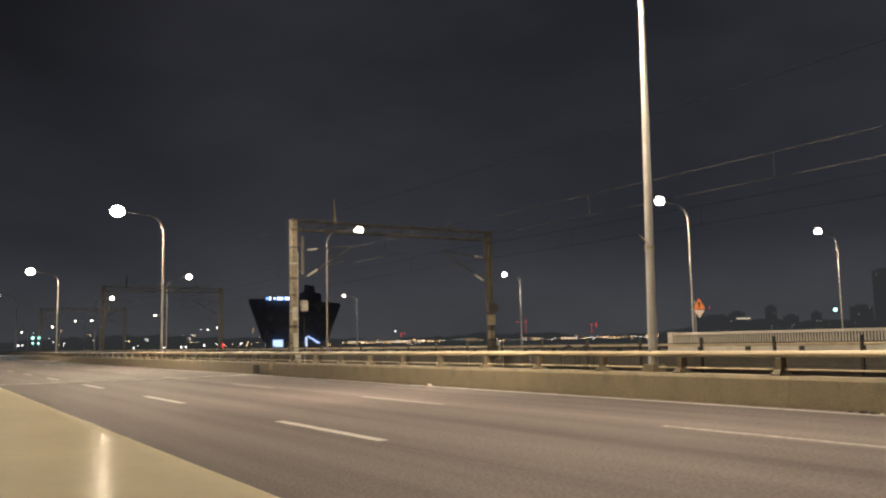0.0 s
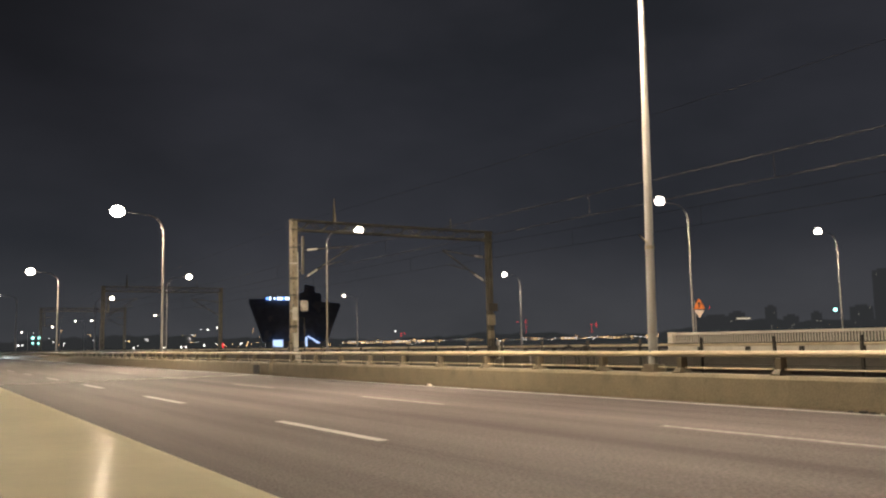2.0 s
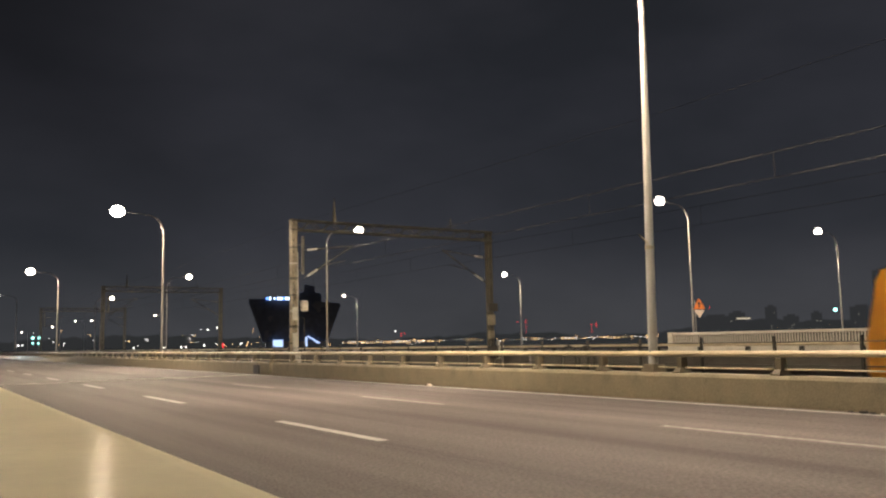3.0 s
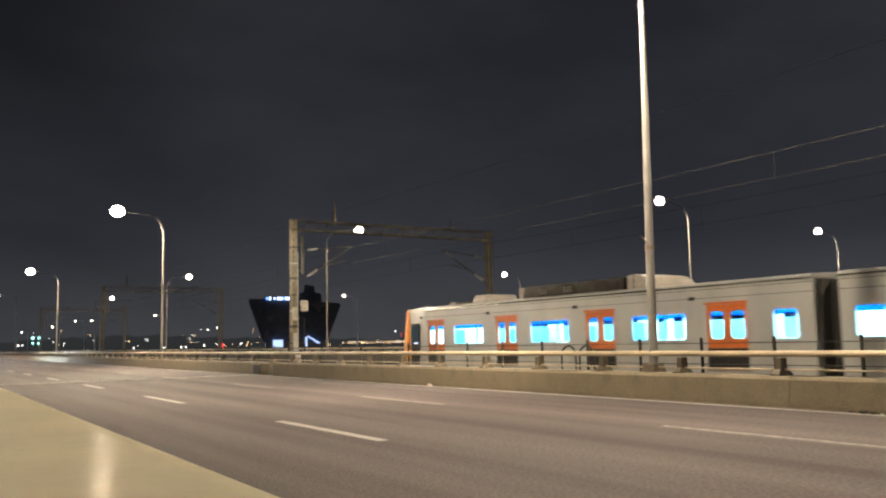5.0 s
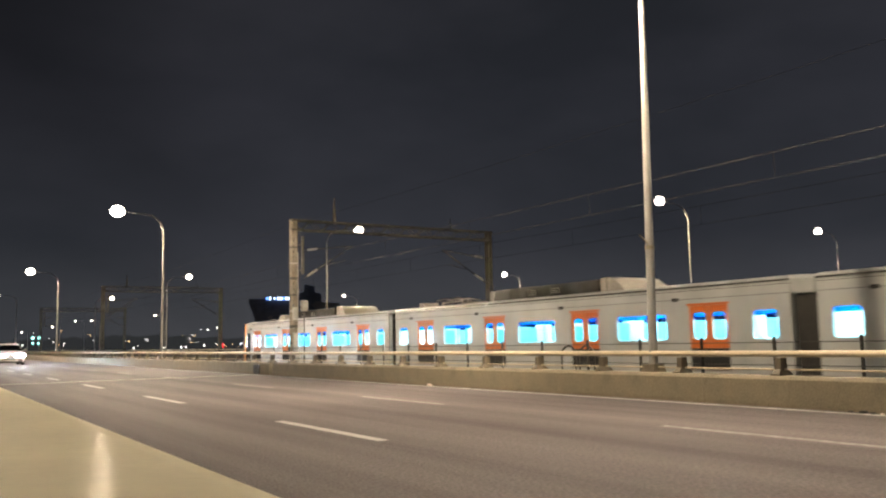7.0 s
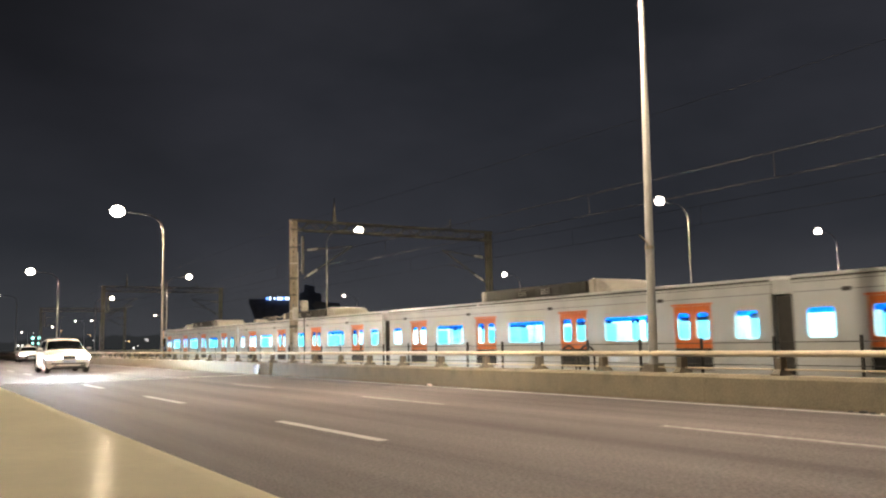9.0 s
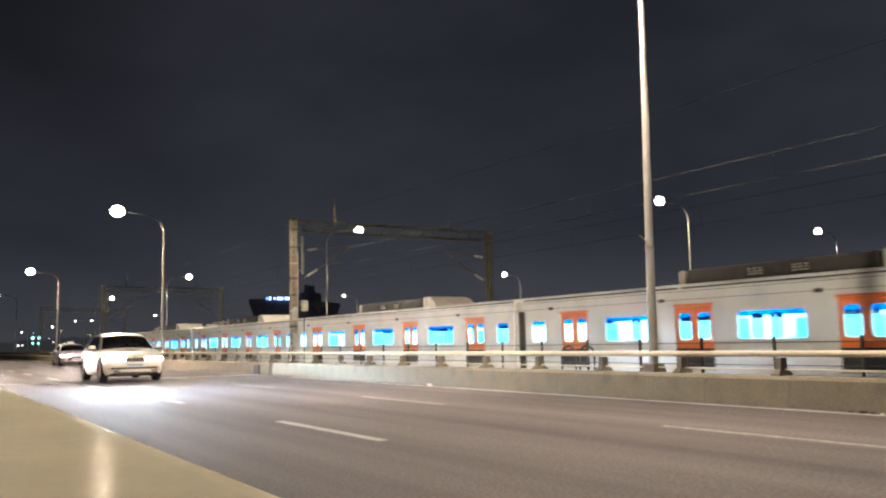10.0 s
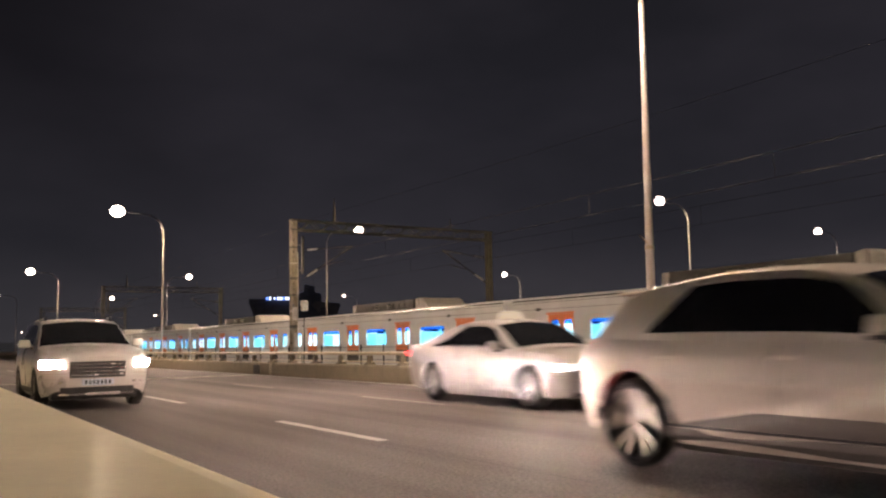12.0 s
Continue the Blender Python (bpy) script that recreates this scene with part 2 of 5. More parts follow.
LINE_WORN = shade("badly_worn_road_paint", (0.22, 0.21, 0.20), 0.7, grain=14, stain=5, vary=0.5, stain_vary=0.4, bump=0.3)
dash_meshes = [dash_mesh(3.1, 0.14, i) for i in range(6)]
for me in dash_meshes[3:]:
    me.materials[0] = LINE_WORN
for x, y0 in ((4.36, 8.25), (7.63, 12.22)):
    for k in range(-2, 16):
        ob = new("dash", dash_meshes[k % 3 + (3 if x > 5 else 0)])
        ob.parent = paint
        ob.location = (x, y0 + 8.0 * k, 0)
part("edge_line", boxed((10.45, NEAR, -0.01), (10.57, 29.8, 0.004)), LINE_WHITE, paint)
part("edge_line", boxed((10.45, 30.1, -0.01), (10.57, 250, 0.004)), LINE_WHITE, paint)
solid("tar_seam", tubed([(4.27 + 0.012 * math.sin(i * 1.3) + 0.008 * math.sin(i * 3.1), 1.0 + i * 0.25, -0.010) for i in range(116)], 0.0125, 5), DARK_STEEL, "thin dark tar seam running along the asphalt", "tar seam", kind="structure")


def concrete_barrier(x0, x1, label, side, stuff=None):
    """A low concrete wall of cast lengths; side is +1 where its face looks to -x."""
    bar = thing("concrete_barrier", label, "barrier", kind="structure")
    face, back = (x0, x1) if side > 0 else (x1, x0)
    s = side
    prof = [(face, -1.3), (face, 0.05), (face + s * 0.025, 0.40), (face + s * 0.06, 0.45), (back - s * 0.05, 0.45), (back, 0.40), (back, -1.3)]
    bm = bmesh.new()
    bm_prism(bm, prof, 1, -2.5985, 2.5985)
    me = finish("wall_length", bm, stuff or CONCRETE, bevel=0.006)
    for k in range(-8, 60):
        y = 5.23 + 5.2 * k
        ob = new("wall_length", me)
        ob.parent = bar
        ob.location = (0.0 if y < 29 else 0.10 * s, y + (0 if y < 27.5 else 0.6), 0)
    if s > 0:
        for y in (7.06, 9.38, 10.50):
            part("shrinkage_crack", tubed([(face - 0.001, y, 0.0), (face + 0.002, y + 0.012, 0.12), (face + 0.010, y - 0.008, 0.25), (face + 0.024, y + 0.004, 0.40)], 0.0024, 5), CONCRETE_DAMP, bar)
    return bar


concrete_barrier(10.75, 11.25, "stained beige concrete median barrier beside the road", 1)
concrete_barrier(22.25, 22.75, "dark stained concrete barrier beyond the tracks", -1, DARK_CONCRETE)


def post_mesh(stuff):
    """A flared cast bracket that carries the rail."""
    bm = bmesh.new()
    bm_prism(bm, [(-0.16, 0.0), (0.16, 0.0), (0.16, 0.03), (0.08, 0.10), (0.07, 0.27), (-0.07, 0.27), (-0.08, 0.10), (-0.16, 0.03)], 1, -0.085, 0.085)
    for v in bm.verts:
        if v.co.z > 0.08:
            v.co.y *= 0.62
    return finish("rail_post", bm, stuff, bevel=0.008)




def guard_rail(x, label, mesh):
    rail = thing("guard_rail", label, "guard rail", kind="structure")
    part("rail_tube", tubed([(x, NEAR, 0.755), (x, 30.0, 0.775), (x, 120, 0.79), (x, 300, 0.79)], 0.047, 12), RAIL_PAINT, rail, smooth=True)
    part("lower_bar", tubed([(x + 0.02, NEAR, 0.535), (x + 0.02, 300, 0.535)], 0.013, 8), RAIL_PAINT, rail, smooth=True)
    for k in range(-12, 70):
        ob = new("rail_post", mesh)
        ob.parent = rail
        ob.location = (x, 8.13 + 1.925 * k, 0.44)
    return rail


guard_rail(11.02, "beige tubular guard rail on cast posts atop the barrier", post_mesh(POST_PAINT))
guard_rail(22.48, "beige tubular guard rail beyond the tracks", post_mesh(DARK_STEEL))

# thin fence along the near track
fence = thing("track_fence", "thin dark wire fence along the railway", "fence", kind="structure")
bm = boxed((-0.022, -0.022, -1.3), (0.022, 0.022, 1.03))
bm_box(bm, (-0.045, -0.045, -1.3), (0.045, 0.045, -1.2))
FPOST = finish("fence_post", bm, DARK_STEEL, bevel=0.004)
for k in range(-8, 60):
    ob = new("fence_post", FPOST)
    ob.parent = fence
    ob.location = (12.25, 9.14 + 1.55 * k, 0.0)
for z in (0.05, 0.30, 0.55, 0.72, 0.93):
    part("fence_wire", tubed([(12.25, NEAR / 2, z), (12.25, 102, z)], 0.009, 5), DARK_STEEL, fence)

# rails of both tracks
for cx in (15.0, 19.31):
    tr = thing("railway_track", "steel running rails on ballast", "railway track", kind="structure")
    for dx in (-0.7525, 0.7525):
        bm = bmesh.new()
        bm_prism(bm, [(cx + dx - 0.07, -1.25), (cx + dx + 0.07, -1.25), (cx + dx + 0.02, -1.21), (cx + dx + 0.036, -1.08), (cx + dx + 0.036, -1.05), (cx + dx - 0.036, -1.05), (cx + dx - 0.036, -1.08), (cx + dx - 0.02, -1.21)], 1, NEAR, FAR)
        part("rail", bm, RAIL_STEEL, tr)
    bm = boxed((cx - 1.2, -0.12, -1.28), (cx + 1.2, 0.12, -1.2))
    SL = finish("sleeper", bm, DARK_CONCRETE)
    for k in range(-20, 130):
        ob = new("sleeper", SL)
        ob.parent = tr
        ob.location = (0, k * 0.65, 0)

# ---------------------------------------------------------------- street lamps


def lamp_pole_parts(base_r, top_r, height, reach, side):
    """Pole with a swept arm and a cobra head; side -1 reaches to -x."""
    pts = [(0, 0, 0), (0, 0, 0.35), (0, 0, 0.36), (0, 0, height * 0.5), (0, 0, height - 1.1)]
    rad = [base_r * 1.0, base_r, base_r * 0.98, (base_r + top_r) / 2, top_r * 1.1]
    for i in range(1, 9):
        a = radians(i * 82 / 8)
        pts.append((side * (1 - math.cos(a)) * 0.95, 0, height - 1.1 + math.sin(a) * 0.95))
        rad.append(top_r * (1.1 - 0.04 * i))
    pts.append((side * (reach - 0.35), 0, height - 0.09))
    rad.append(top_r * 0.75)
    return pts, rad


def street_lamp(x, y, z0, height, reach, side, watts=0.0, lens=0.28, girth=0.056, group="street lamps along the bridge", lean=0.0, throw=0.0):
    sl = thing("street_lamp", "tall pale street lamp with a swept arm, lit", "street lamp", group, at=pose(x, y, z0, 0, lean, 0))
    pts, rad = lamp_pole_parts(girth, girth * 0.59, height, reach, side)
    part("pole", tubed(pts, rad, 12), POLE_PAINT, sl, smooth=True)
    part("base_flange", boxed((-0.16, -0.16, 0.0), (0.16, 0.16, 0.14), (0.8, 0.8)), POST_PAINT, sl, "grimy base cover", bevel=0.01)
    bm = bmesh.new()
    bmesh.ops.create_uvsphere(bm, u_segments=14, v_segments=8, radius=1.0)
    for v in bm.verts:
        v.co.x *= 0.42
        v.co.y *= 0.19
        v.co.z = v.co.z * 0.12 if v.co.z > 0 else v.co.z * 0.02
    part("lamp_head", bm, POLE_PAINT, sl, smooth=True, at=pose(side * reach, 0, height))
    # Glowing ball far larger than a real lens; its size carries the glare.
    bm = bmesh.new()
    bmesh.ops.create_uvsphere(bm, u_segments=28, v_segments=16, radius=1.0)
    for v in bm.verts:
        v.co.x *= lens * 1.1
        v.co.y *= lens * 0.9
        v.co.z *= lens * 0.88
    part("lens", bm, LAMP_GLOW, sl, "warm white lens enlarged to glare size", smooth=True, at=pose(side * reach, 0, height - 0.06))
    if watts:
        spot = (x + side * reach, y, z0 + height - 0.20 - lens * 0.88)
        lamp("lamp_light", spot, watts, LAMP_COLOUR)
        if throw:
            # two tilted spots added with uneven shares, to brighten the road between heads
            for tilt, share in ((-60, 0.45 if y < 20 else 1.2), (60, 2.1 if y < 20 else 0.5)):
                b = lamp("added_throw_light", spot, watts * throw * share, LAMP_COLOUR)
                b.rotation_euler = (radians(tilt), 0, 0)
                b.data.spot_size, b.data.spot_blend = radians(100), 1.0
    return sl


for y in (-25.2, 10.75, 45.6, 84.2, 121.0):
    sl = street_lamp(11.06, y, 0.45, 7.75, 2.35, -1, LAMP_WATTS * (0.8 if y > 20 else 0.6 if y > 0 else 0.4) if y < 100 else 0, lens=0.33, girth=0.085 if y == 10.75 else 0.060, lean=1.1 if y == 10.75 else 0.0, throw=1.1 if 0 < y < 50 else 0.0)
    if y == 10.75:
        bm = tubed([(-0.25, 0, 2.41), (-0.05, -0.02, 2.27), (-0.05, -0.02, 2.12)], 0.014, 6)
        bm_tube(bm, [(0, 0, 2.17), (0, 0, 2.23)], 0.088, 12)
        part("pole_bracket", bm, GANTRY_STEEL, sl, "small steel bracket strapped to the pole")
for y in (10.0, 49.9, 90.6, 132.0):
    street_lamp(22.42, y, 0.45, 8.1, 2.3, 1, LAMP_WATTS * 0.75 if y < 100 else 0)
for x, y in ((36.9, 32.7), (58.1, 37.4), (59.1, 77.7), (59.2, 120.3), (49.6, 202.0), (38.4, 241.6), (40.1, 298.8), (42.4, 242.2), (39.8, 386.0)):
    street_lamp(x, y, 0.0, 8.6, 2.2, -1, LAMP_WATTS * 0.4 if y < 130 else 0, lens=0.26 if y < 100 else 0.17 if y < 250 else 0.22)

# ---------------------------------------------------------------- overhead line gantries


def lattice_column(h, w):
    """Four corner angles with zigzag lacing."""
    bm = bmesh.new()
    for sx in (-1, 1):
        for sy in (-1, 1):
            bm_box(bm, (sx * w / 2 - 0.03, sy * w / 2 - 0.03, 0), (sx * w / 2 + 0.03, sy * w / 2 + 0.03, h))
    n = int(h / 0.42)
    for i in range(n):
        z0, z1 = h * i / n, h * (i + 1) / n
        for s in (-1, 1):
            a, b = (-w / 2, w / 2) if i % 2 else (w / 2, -w / 2)
            bm_tube(bm, [(a, s * w / 2, z0), (b, s * w / 2, z1)], 0.024, 4)
            bm_tube(bm, [(s * w / 2, a, z0), (s * w / 2, b, z1)], 0.024, 4)
    return bm


def truss_beam(x0, x1, z0, z1, w):
    bm = bmesh.new()
    for sy in (-1, 1):
        for z in (z0, z1):
            bm_box(bm, (x0, sy * w / 2 - 0.028, z - 0.028), (x1, sy * w / 2 + 0.028, z + 0.028))
    n = int((x1 - x0) / 0.42)
    for i in range(n):
        a, b = x0 + (x1 - x0) * i / n, x0 + (x1 - x0) * (i + 1) / n
        za, zb = (z0, z1) if i % 2 else (z1, z0)
        for sy in (-1, 1):
            bm_tube(bm, [(a, sy * w / 2, za), (b, sy * w / 2, zb)], 0.015, 4)
        bm_tube(bm, [(a, -w / 2, z1), (b, w / 2, z1)], 0.012, 4)
    return bm


def insulator(a, b):
    """A ribbed porcelain rod."""
    a, b = Vector(a), Vector(b)
    pts, rad = [], []
    for i in range(13):
        pts.append(a.lerp(b, i / 12))
        rad.append(0.05 if i % 2 else 0.028)
    return tubed(pts, rad, 8)


def gantry(y, near=True):
    g = thing("catenary_gantry", "weathered steel lattice portal over the railway tracks", "gantry", "gantries over the tracks", at=pose(0, y, -1.25))
    L, R, top = 12.45, 21.75, 7.20
    for x in (L, R):
        # Only the near left column gets the lit steel; the rest is painted shaded.
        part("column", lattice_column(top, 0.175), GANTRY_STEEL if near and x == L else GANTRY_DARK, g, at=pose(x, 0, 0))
        part("footing", boxed((x - 0.35, -0.35, -0.03), (x + 0.35, 0.35, 0.25)), DARK_CONCRETE, g, bevel=0.02)
    part("beam", truss_beam(L - 0.15, R + 0.15, top - 0.42, top - 0.05, 0.26), GANTRY_DARK, g)
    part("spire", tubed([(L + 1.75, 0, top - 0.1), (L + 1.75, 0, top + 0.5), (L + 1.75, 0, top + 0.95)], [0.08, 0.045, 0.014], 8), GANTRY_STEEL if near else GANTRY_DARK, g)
    part("pin", tubed([(R - 2.0, 0, top - 0.1), (R - 2.0, 0, top + 0.45)], [0.04, 0.015], 6), GANTRY_DARK, g)
    part("drop_post", boxed((L + 0.34, -0.045, top - 2.15), (L + 0.43, 0.045, top - 0.65)), GANTRY_DARK, g, bevel=0.01)
    part("drop_strut", tubed([(L + 0.1, 0, top - 2.0), (L + 0.38, 0, top - 2.0)], 0.025, 6), GANTRY_DARK, g)
    part("drop_strut", tubed([(L + 0.1, 0, top - 1.0), (L + 0.38, 0, top - 1.0)], 0.025, 6), GANTRY_DARK, g)
    for cx, s in ((15.0, -1), (19.31, 1)):
        x0 = L + 0.45 if s < 0 else R - 0.2
        part("cantilever", tubed([(x0, 0, top - 2.3), (cx, 0, top - 0.95)], 0.026, 6), GANTRY_DARK, g)
        part("cantilever", tubed([(x0, 0, top - 1.2), (cx, 0, top - 0.95)], 0.022, 6), GANTRY_DARK, g)
        part("registration_arm", tubed([(x0 * 0.55 + cx * 0.45, 0, top - 1.75), (cx + 0.3 * s, 0, top - 1.55)], 0.018, 6), GANTRY_DARK, g)
        for z0, f in ((top - 2.3, 0.22), (top - 1.2, 0.05)):
            a = Vector((x0, 0, z0)).lerp(Vector((cx, 0, top - 0.95)), 0.06)
            b = Vector((x0, 0, z0)).lerp(Vector((cx, 0, top - 0.95)), 0.26)
            # Far insulators take the shaded steel colour instead of pale porcelain.
            part("insulator", insulator(a, b), INSULATOR if near else GANTRY_DARK, g, "pale ribbed insulator" if near else "ribbed insulator in the shaded gantry colour", smooth=True)
    if near:
        # boxes, ladder and horn on the two columns
        for x, z0, z1, w, d in ((L - 0.02, 2.05, 2.75, 0.20, 0.12), (L + 0.05, 1.45, 1.95, 0.24, 0.12)):
            part("equipment_box", boxed((x - w / 2, -0.20 - d, z0), (x + w / 2, -0.20, z1)), CABINET, g, "pale equipment box", bevel=0.02)
        for k in range(9):
            z = 1.1 + 0.62 * k
            part("column_band", boxed((L - 0.122, -0.122, z), (L + 0.122, 0.122, z + (0.05 if k % 3 else 0.10))), CABINET if k % 3 == 1 else GANTRY_DARK, g, "flat strap round the column", bevel=0.006)
        part("riser_pipe", tubed([(L + 0.13, -0.12, 0.2), (L + 0.13, -0.12, 5.9)], 0.020, 8), CABINET, g, "pale cable riser pipe", smooth=True)
        part("label_plate", boxed((L - 0.10, -0.15, 3.25), (L + 0.10, -0.128, 3.75)), CABINET, g, "pale plate strapped to the column", bevel=0.004)
        part("signal_head", boxed((L + 0.30, -0.12, 3.60), (L + 0.57, 0.08, 4.02)), CABINET, g, "pale signal housing", bevel=0.05)
        part("signal_bracket", tubed([(L, 0, 3.75), (L + 0.45, 0, 3.75)], 0.03, 6), DARK_STEEL, g)
        part("side_ladder", tubed([(L + 0.44, 0, 0.0), (L + 0.44, 0, 3.35), (L + 0.1, 0, 3.35)], 0.022, 6), DARK_STEEL, g)
        for x, z0, z1, w, mt in ((R - 0.12, 3.0, 3.45, 0.34, GANTRY_STEEL), (R - 0.05, 3.6, 3.95, 0.5, DARK_STEEL), (R - 0.15, 2.4, 2.75, 0.26, GANTRY_STEEL), (R - 0.05, 1.55, 2.1, 0.5, DARK_STEEL), (R + 0.2, 1.5, 2.3, 0.12, CABINET)):
            part("equipment_box", boxed((x - w / 2, -0.34, z0), (x + w / 2, -0.20, z1)), mt, g, "grimy equipment box", bevel=0.02)
    return g


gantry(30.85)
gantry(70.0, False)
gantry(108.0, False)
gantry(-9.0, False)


def wire_run(name, pts, r, label):
    return solid(name, tubed(pts, r, 5), DIM_WIRE_MAT, label, "wire", kind="structure")


def sagging(x, y0, y1, z0, z1, sag, n=14):
    return [(x, y0 + (y1 - y0) * i / n, z0 + (z1 - z0) * i / n - 4 * sag * (i / n) * (1 - i / n)) for i in range(n + 1)]


SPANS = ((-9.0, 30.85), (30.85, 70.0), (70.0, 108.0))
for cx in (15.0, 19.31):
    for a, b in SPANS:
        cat = thing("catenary_wire", "thin overhead contact and messenger wires above the track", "wire", kind="structure")
        # Only the nearest span keeps the wire colour; the others have shade painted in.
        stuff = WIRE_MAT if (cx, a) == (15.0, -9.0) else DIM_WIRE_MAT
        part("messenger_wire", tubed(sagging(cx, a, b, 4.95, 4.95, 0.12), 0.010 if stuff is WIRE_MAT else 0.006, 5), stuff, cat)
        part("contact_wire", tubed(sagging(cx, a, b, 4.32, 4.32, 0.03), 0.009 if stuff is WIRE_MAT else 0.006, 5), stuff, cat)
        n = 7
        for i in range(n):
            f = (i + 0.5) / n
            y = a + (b - a) * f
            part("dropper", tubed([(cx, y, 4.32 - 0.12 * f * (1 - f)), (cx, y, 4.95 - 0.48 * f * (1 - f))], 0.006, 4), stuff, cat)
for a, b in SPANS:
    wire_run("feeder_wire", sagging(12.45, a, b, 5.78, 5.78, 0.27), 0.004, "thin feeder wire along the gantry tops")

# two hoops standing by the track fence
for y in (14.05, 14.65):
    hp = thing("hoop_stand", "dark bent steel hoop beside the track fence", "hoop", "pair of hoops")
    hp.matrix_basis = pose(12.45, y, -1.25)
    pts = [(0, -0.24, 0), (0, -0.24, 1.95)] + [(0, -0.24 * math.cos(radians(a)), 1.95 + 0.2 * math.sin(radians(a))) for a in range(20, 180, 20)] + [(0, 0.24, 1.95), (0, 0.24, 0)]
    part("hoop", tubed(pts, 0.022, 6), DARK_STEEL, hp)

# ---------------------------------------------------------------- beyond: opposite fence, signs
fence2 = thing("baluster_fence", "pale painted baluster fence along the far pavement", "fence", kind="structure")
FX = 36.2
part("top_rail", boxed((FX - 0.07, -40, 1.14), (FX + 0.07, 33.6, 1.27)), FENCE_WHITE, fence2, bevel=0.015)
part("bottom_rail", boxed((FX - 0.06, -40, 0.57), (FX + 0.06, 33.6, 0.64)), FENCE_WHITE, fence2, bevel=0.01)
part("kerb", boxed((FX - 0.15, -40, -0.02), (FX + 0.15, 33.8, 0.56)), FENCE_WHITE, fence2, bevel=0.02)
part("end_post", boxed((FX - 0.16, 33.5, -0.02), (FX + 0.16, 33.85, 1.30)), FENCE_WHITE, fence2, bevel=0.03)
BAL = finish("baluster", boxed((-0.03, -0.032, 0.63), (0.03, 0.032, 1.15)), FENCE_WHITE, bevel=0.008)
for k in range(230):
    ob = new("baluster", BAL)
    ob.parent = fence2
    ob.location = (FX, 33.4 - 0.155 * k, 0)

SIGN_ORANGE = shade("orange_sign_face", (0.75, 0.20, 0.03), 0.45, grain=20, stain=4, vary=0.06, bump=0)
SIGN_WHITE = shade("white_sign_face", (0.75, 0.62, 0.55), 0.45, grain=20, stain=4, vary=0.06, bump=0)
SIGN_BLACK = shade("black_sign_mark", (0.02, 0.02, 0.02), 0.5, bump=0)
sg = thing("warning_sign", "orange triangular warning sign above a white inverted triangle", "road sign", at=pose(36.98, 32.3, 0) @ pose(0, 0, 0, 0, 0, -47))
part("stay", tubed([(-0.22, 0.05, 0.0), (-0.22, 0.05, 3.05)], 0.03, 8), POLE_PAINT, sg)
bm = bmesh.new()
bm_prism(bm, [(-0.27, 2.55), (0.27, 2.55), (0.30, 2.60), (0.03, 3.14), (-0.03, 3.14), (-0.30, 2.60)], 1, -0.02, 0.01)
part("warning_plate", bm, SIGN_ORANGE, sg, "orange warning triangle", bevel=0.006)
bm = bmesh.new()
bm_prism(bm, [(-0.035, 2.66), (0.035, 2.66), (0.035, 2.85), (0.09, 2.85), (0.0, 3.0), (-0.09, 2.85), (-0.035, 2.85)], 1, -0.028, -0.021)
part("arrow_mark", bm, SIGN_BLACK, sg, "black arrow mark")
bm = bmesh.new()
bm_prism(bm, [(-0.24, 2.51), (-0.26, 2.47), (-0.02, 2.08), (0.02, 2.08), (0.26, 2.47), (0.24, 2.51)], 1, -0.02, 0.01)
part("give_way_plate", bm, SIGN_WHITE, sg, "white inverted triangle", bevel=0.006)

# ---------------------------------------------------------------- distance
YAW = 32.09


def bearing(deg, dist, z=0.0):
    """A place at an angle right of the camera's heading and a distance."""
    a = radians(YAW + deg)
    return Vector((math.sin(a) * dist, math.cos(a) * dist, z))


def far_bank():
    rnd = random.Random(5)
    bm = bmesh.new()
    n = 220
    prev = None
    for i in range(n + 1):
        deg = -50 + 100 * i / n
        h = 10 + 9 * noise.noise(Vector((deg * 0.11, 0.3, 0))) + 5 * noise.noise(Vector((deg * 0.6, 2.0, 0))) + rnd.uniform(-1.5, 1.5)
        h += 12 * max(0.0, 1 - abs(deg - 20) / 9.0) + 12 * max(0.0, 1 - abs(deg + 22) / 9.0) + 10 * max(0, 1 - abs(deg - 27) / 7)
        row = [bm.verts.new(bearing(deg, d, z)) for d, z in ((1300, -16), (1330, 2 + h * 0.3), (1420, h), (1700, h * 1.15), (2200, -16))]
        if prev:
            for a in range(4):
                bm.faces.new((prev[a], row[a], row[a + 1], prev[a + 1]))
        prev = row
    return bm


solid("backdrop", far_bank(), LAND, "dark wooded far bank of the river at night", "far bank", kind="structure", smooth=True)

WARM_DOT = glow("warm_city_lamp", (1.0, 0.62, 0.26), 3.2)
WHITE_DOT = glow("white_city_lamp", (0.95, 0.92, 0.85), 3.2)
RED_DOT = glow("red_beacon", (1.0, 0.04, 0.05), 0.8)
TEAL_DOT = glow("teal_lamp", (0.35, 0.95, 0.85), 2.5)


def dots(name, spots, material, label):
    bm = bmesh.new()
    for p, r in spots:
        bmesh.ops.create_icosphere(bm, subdivisions=1, radius=r, matrix=Matrix.Translation(p))
    return solid(name, bm, material, label, "city lights", kind="stuff")


rnd = random.Random(11)


def px(x):
    return math.degrees(math.atan((x - 784) / 1493.0))


def lift(y_over, dist):
    """Height of a spot so many thousandths of its distance over eye level."""
    return 1.05 + y_over * dist / 1493.0


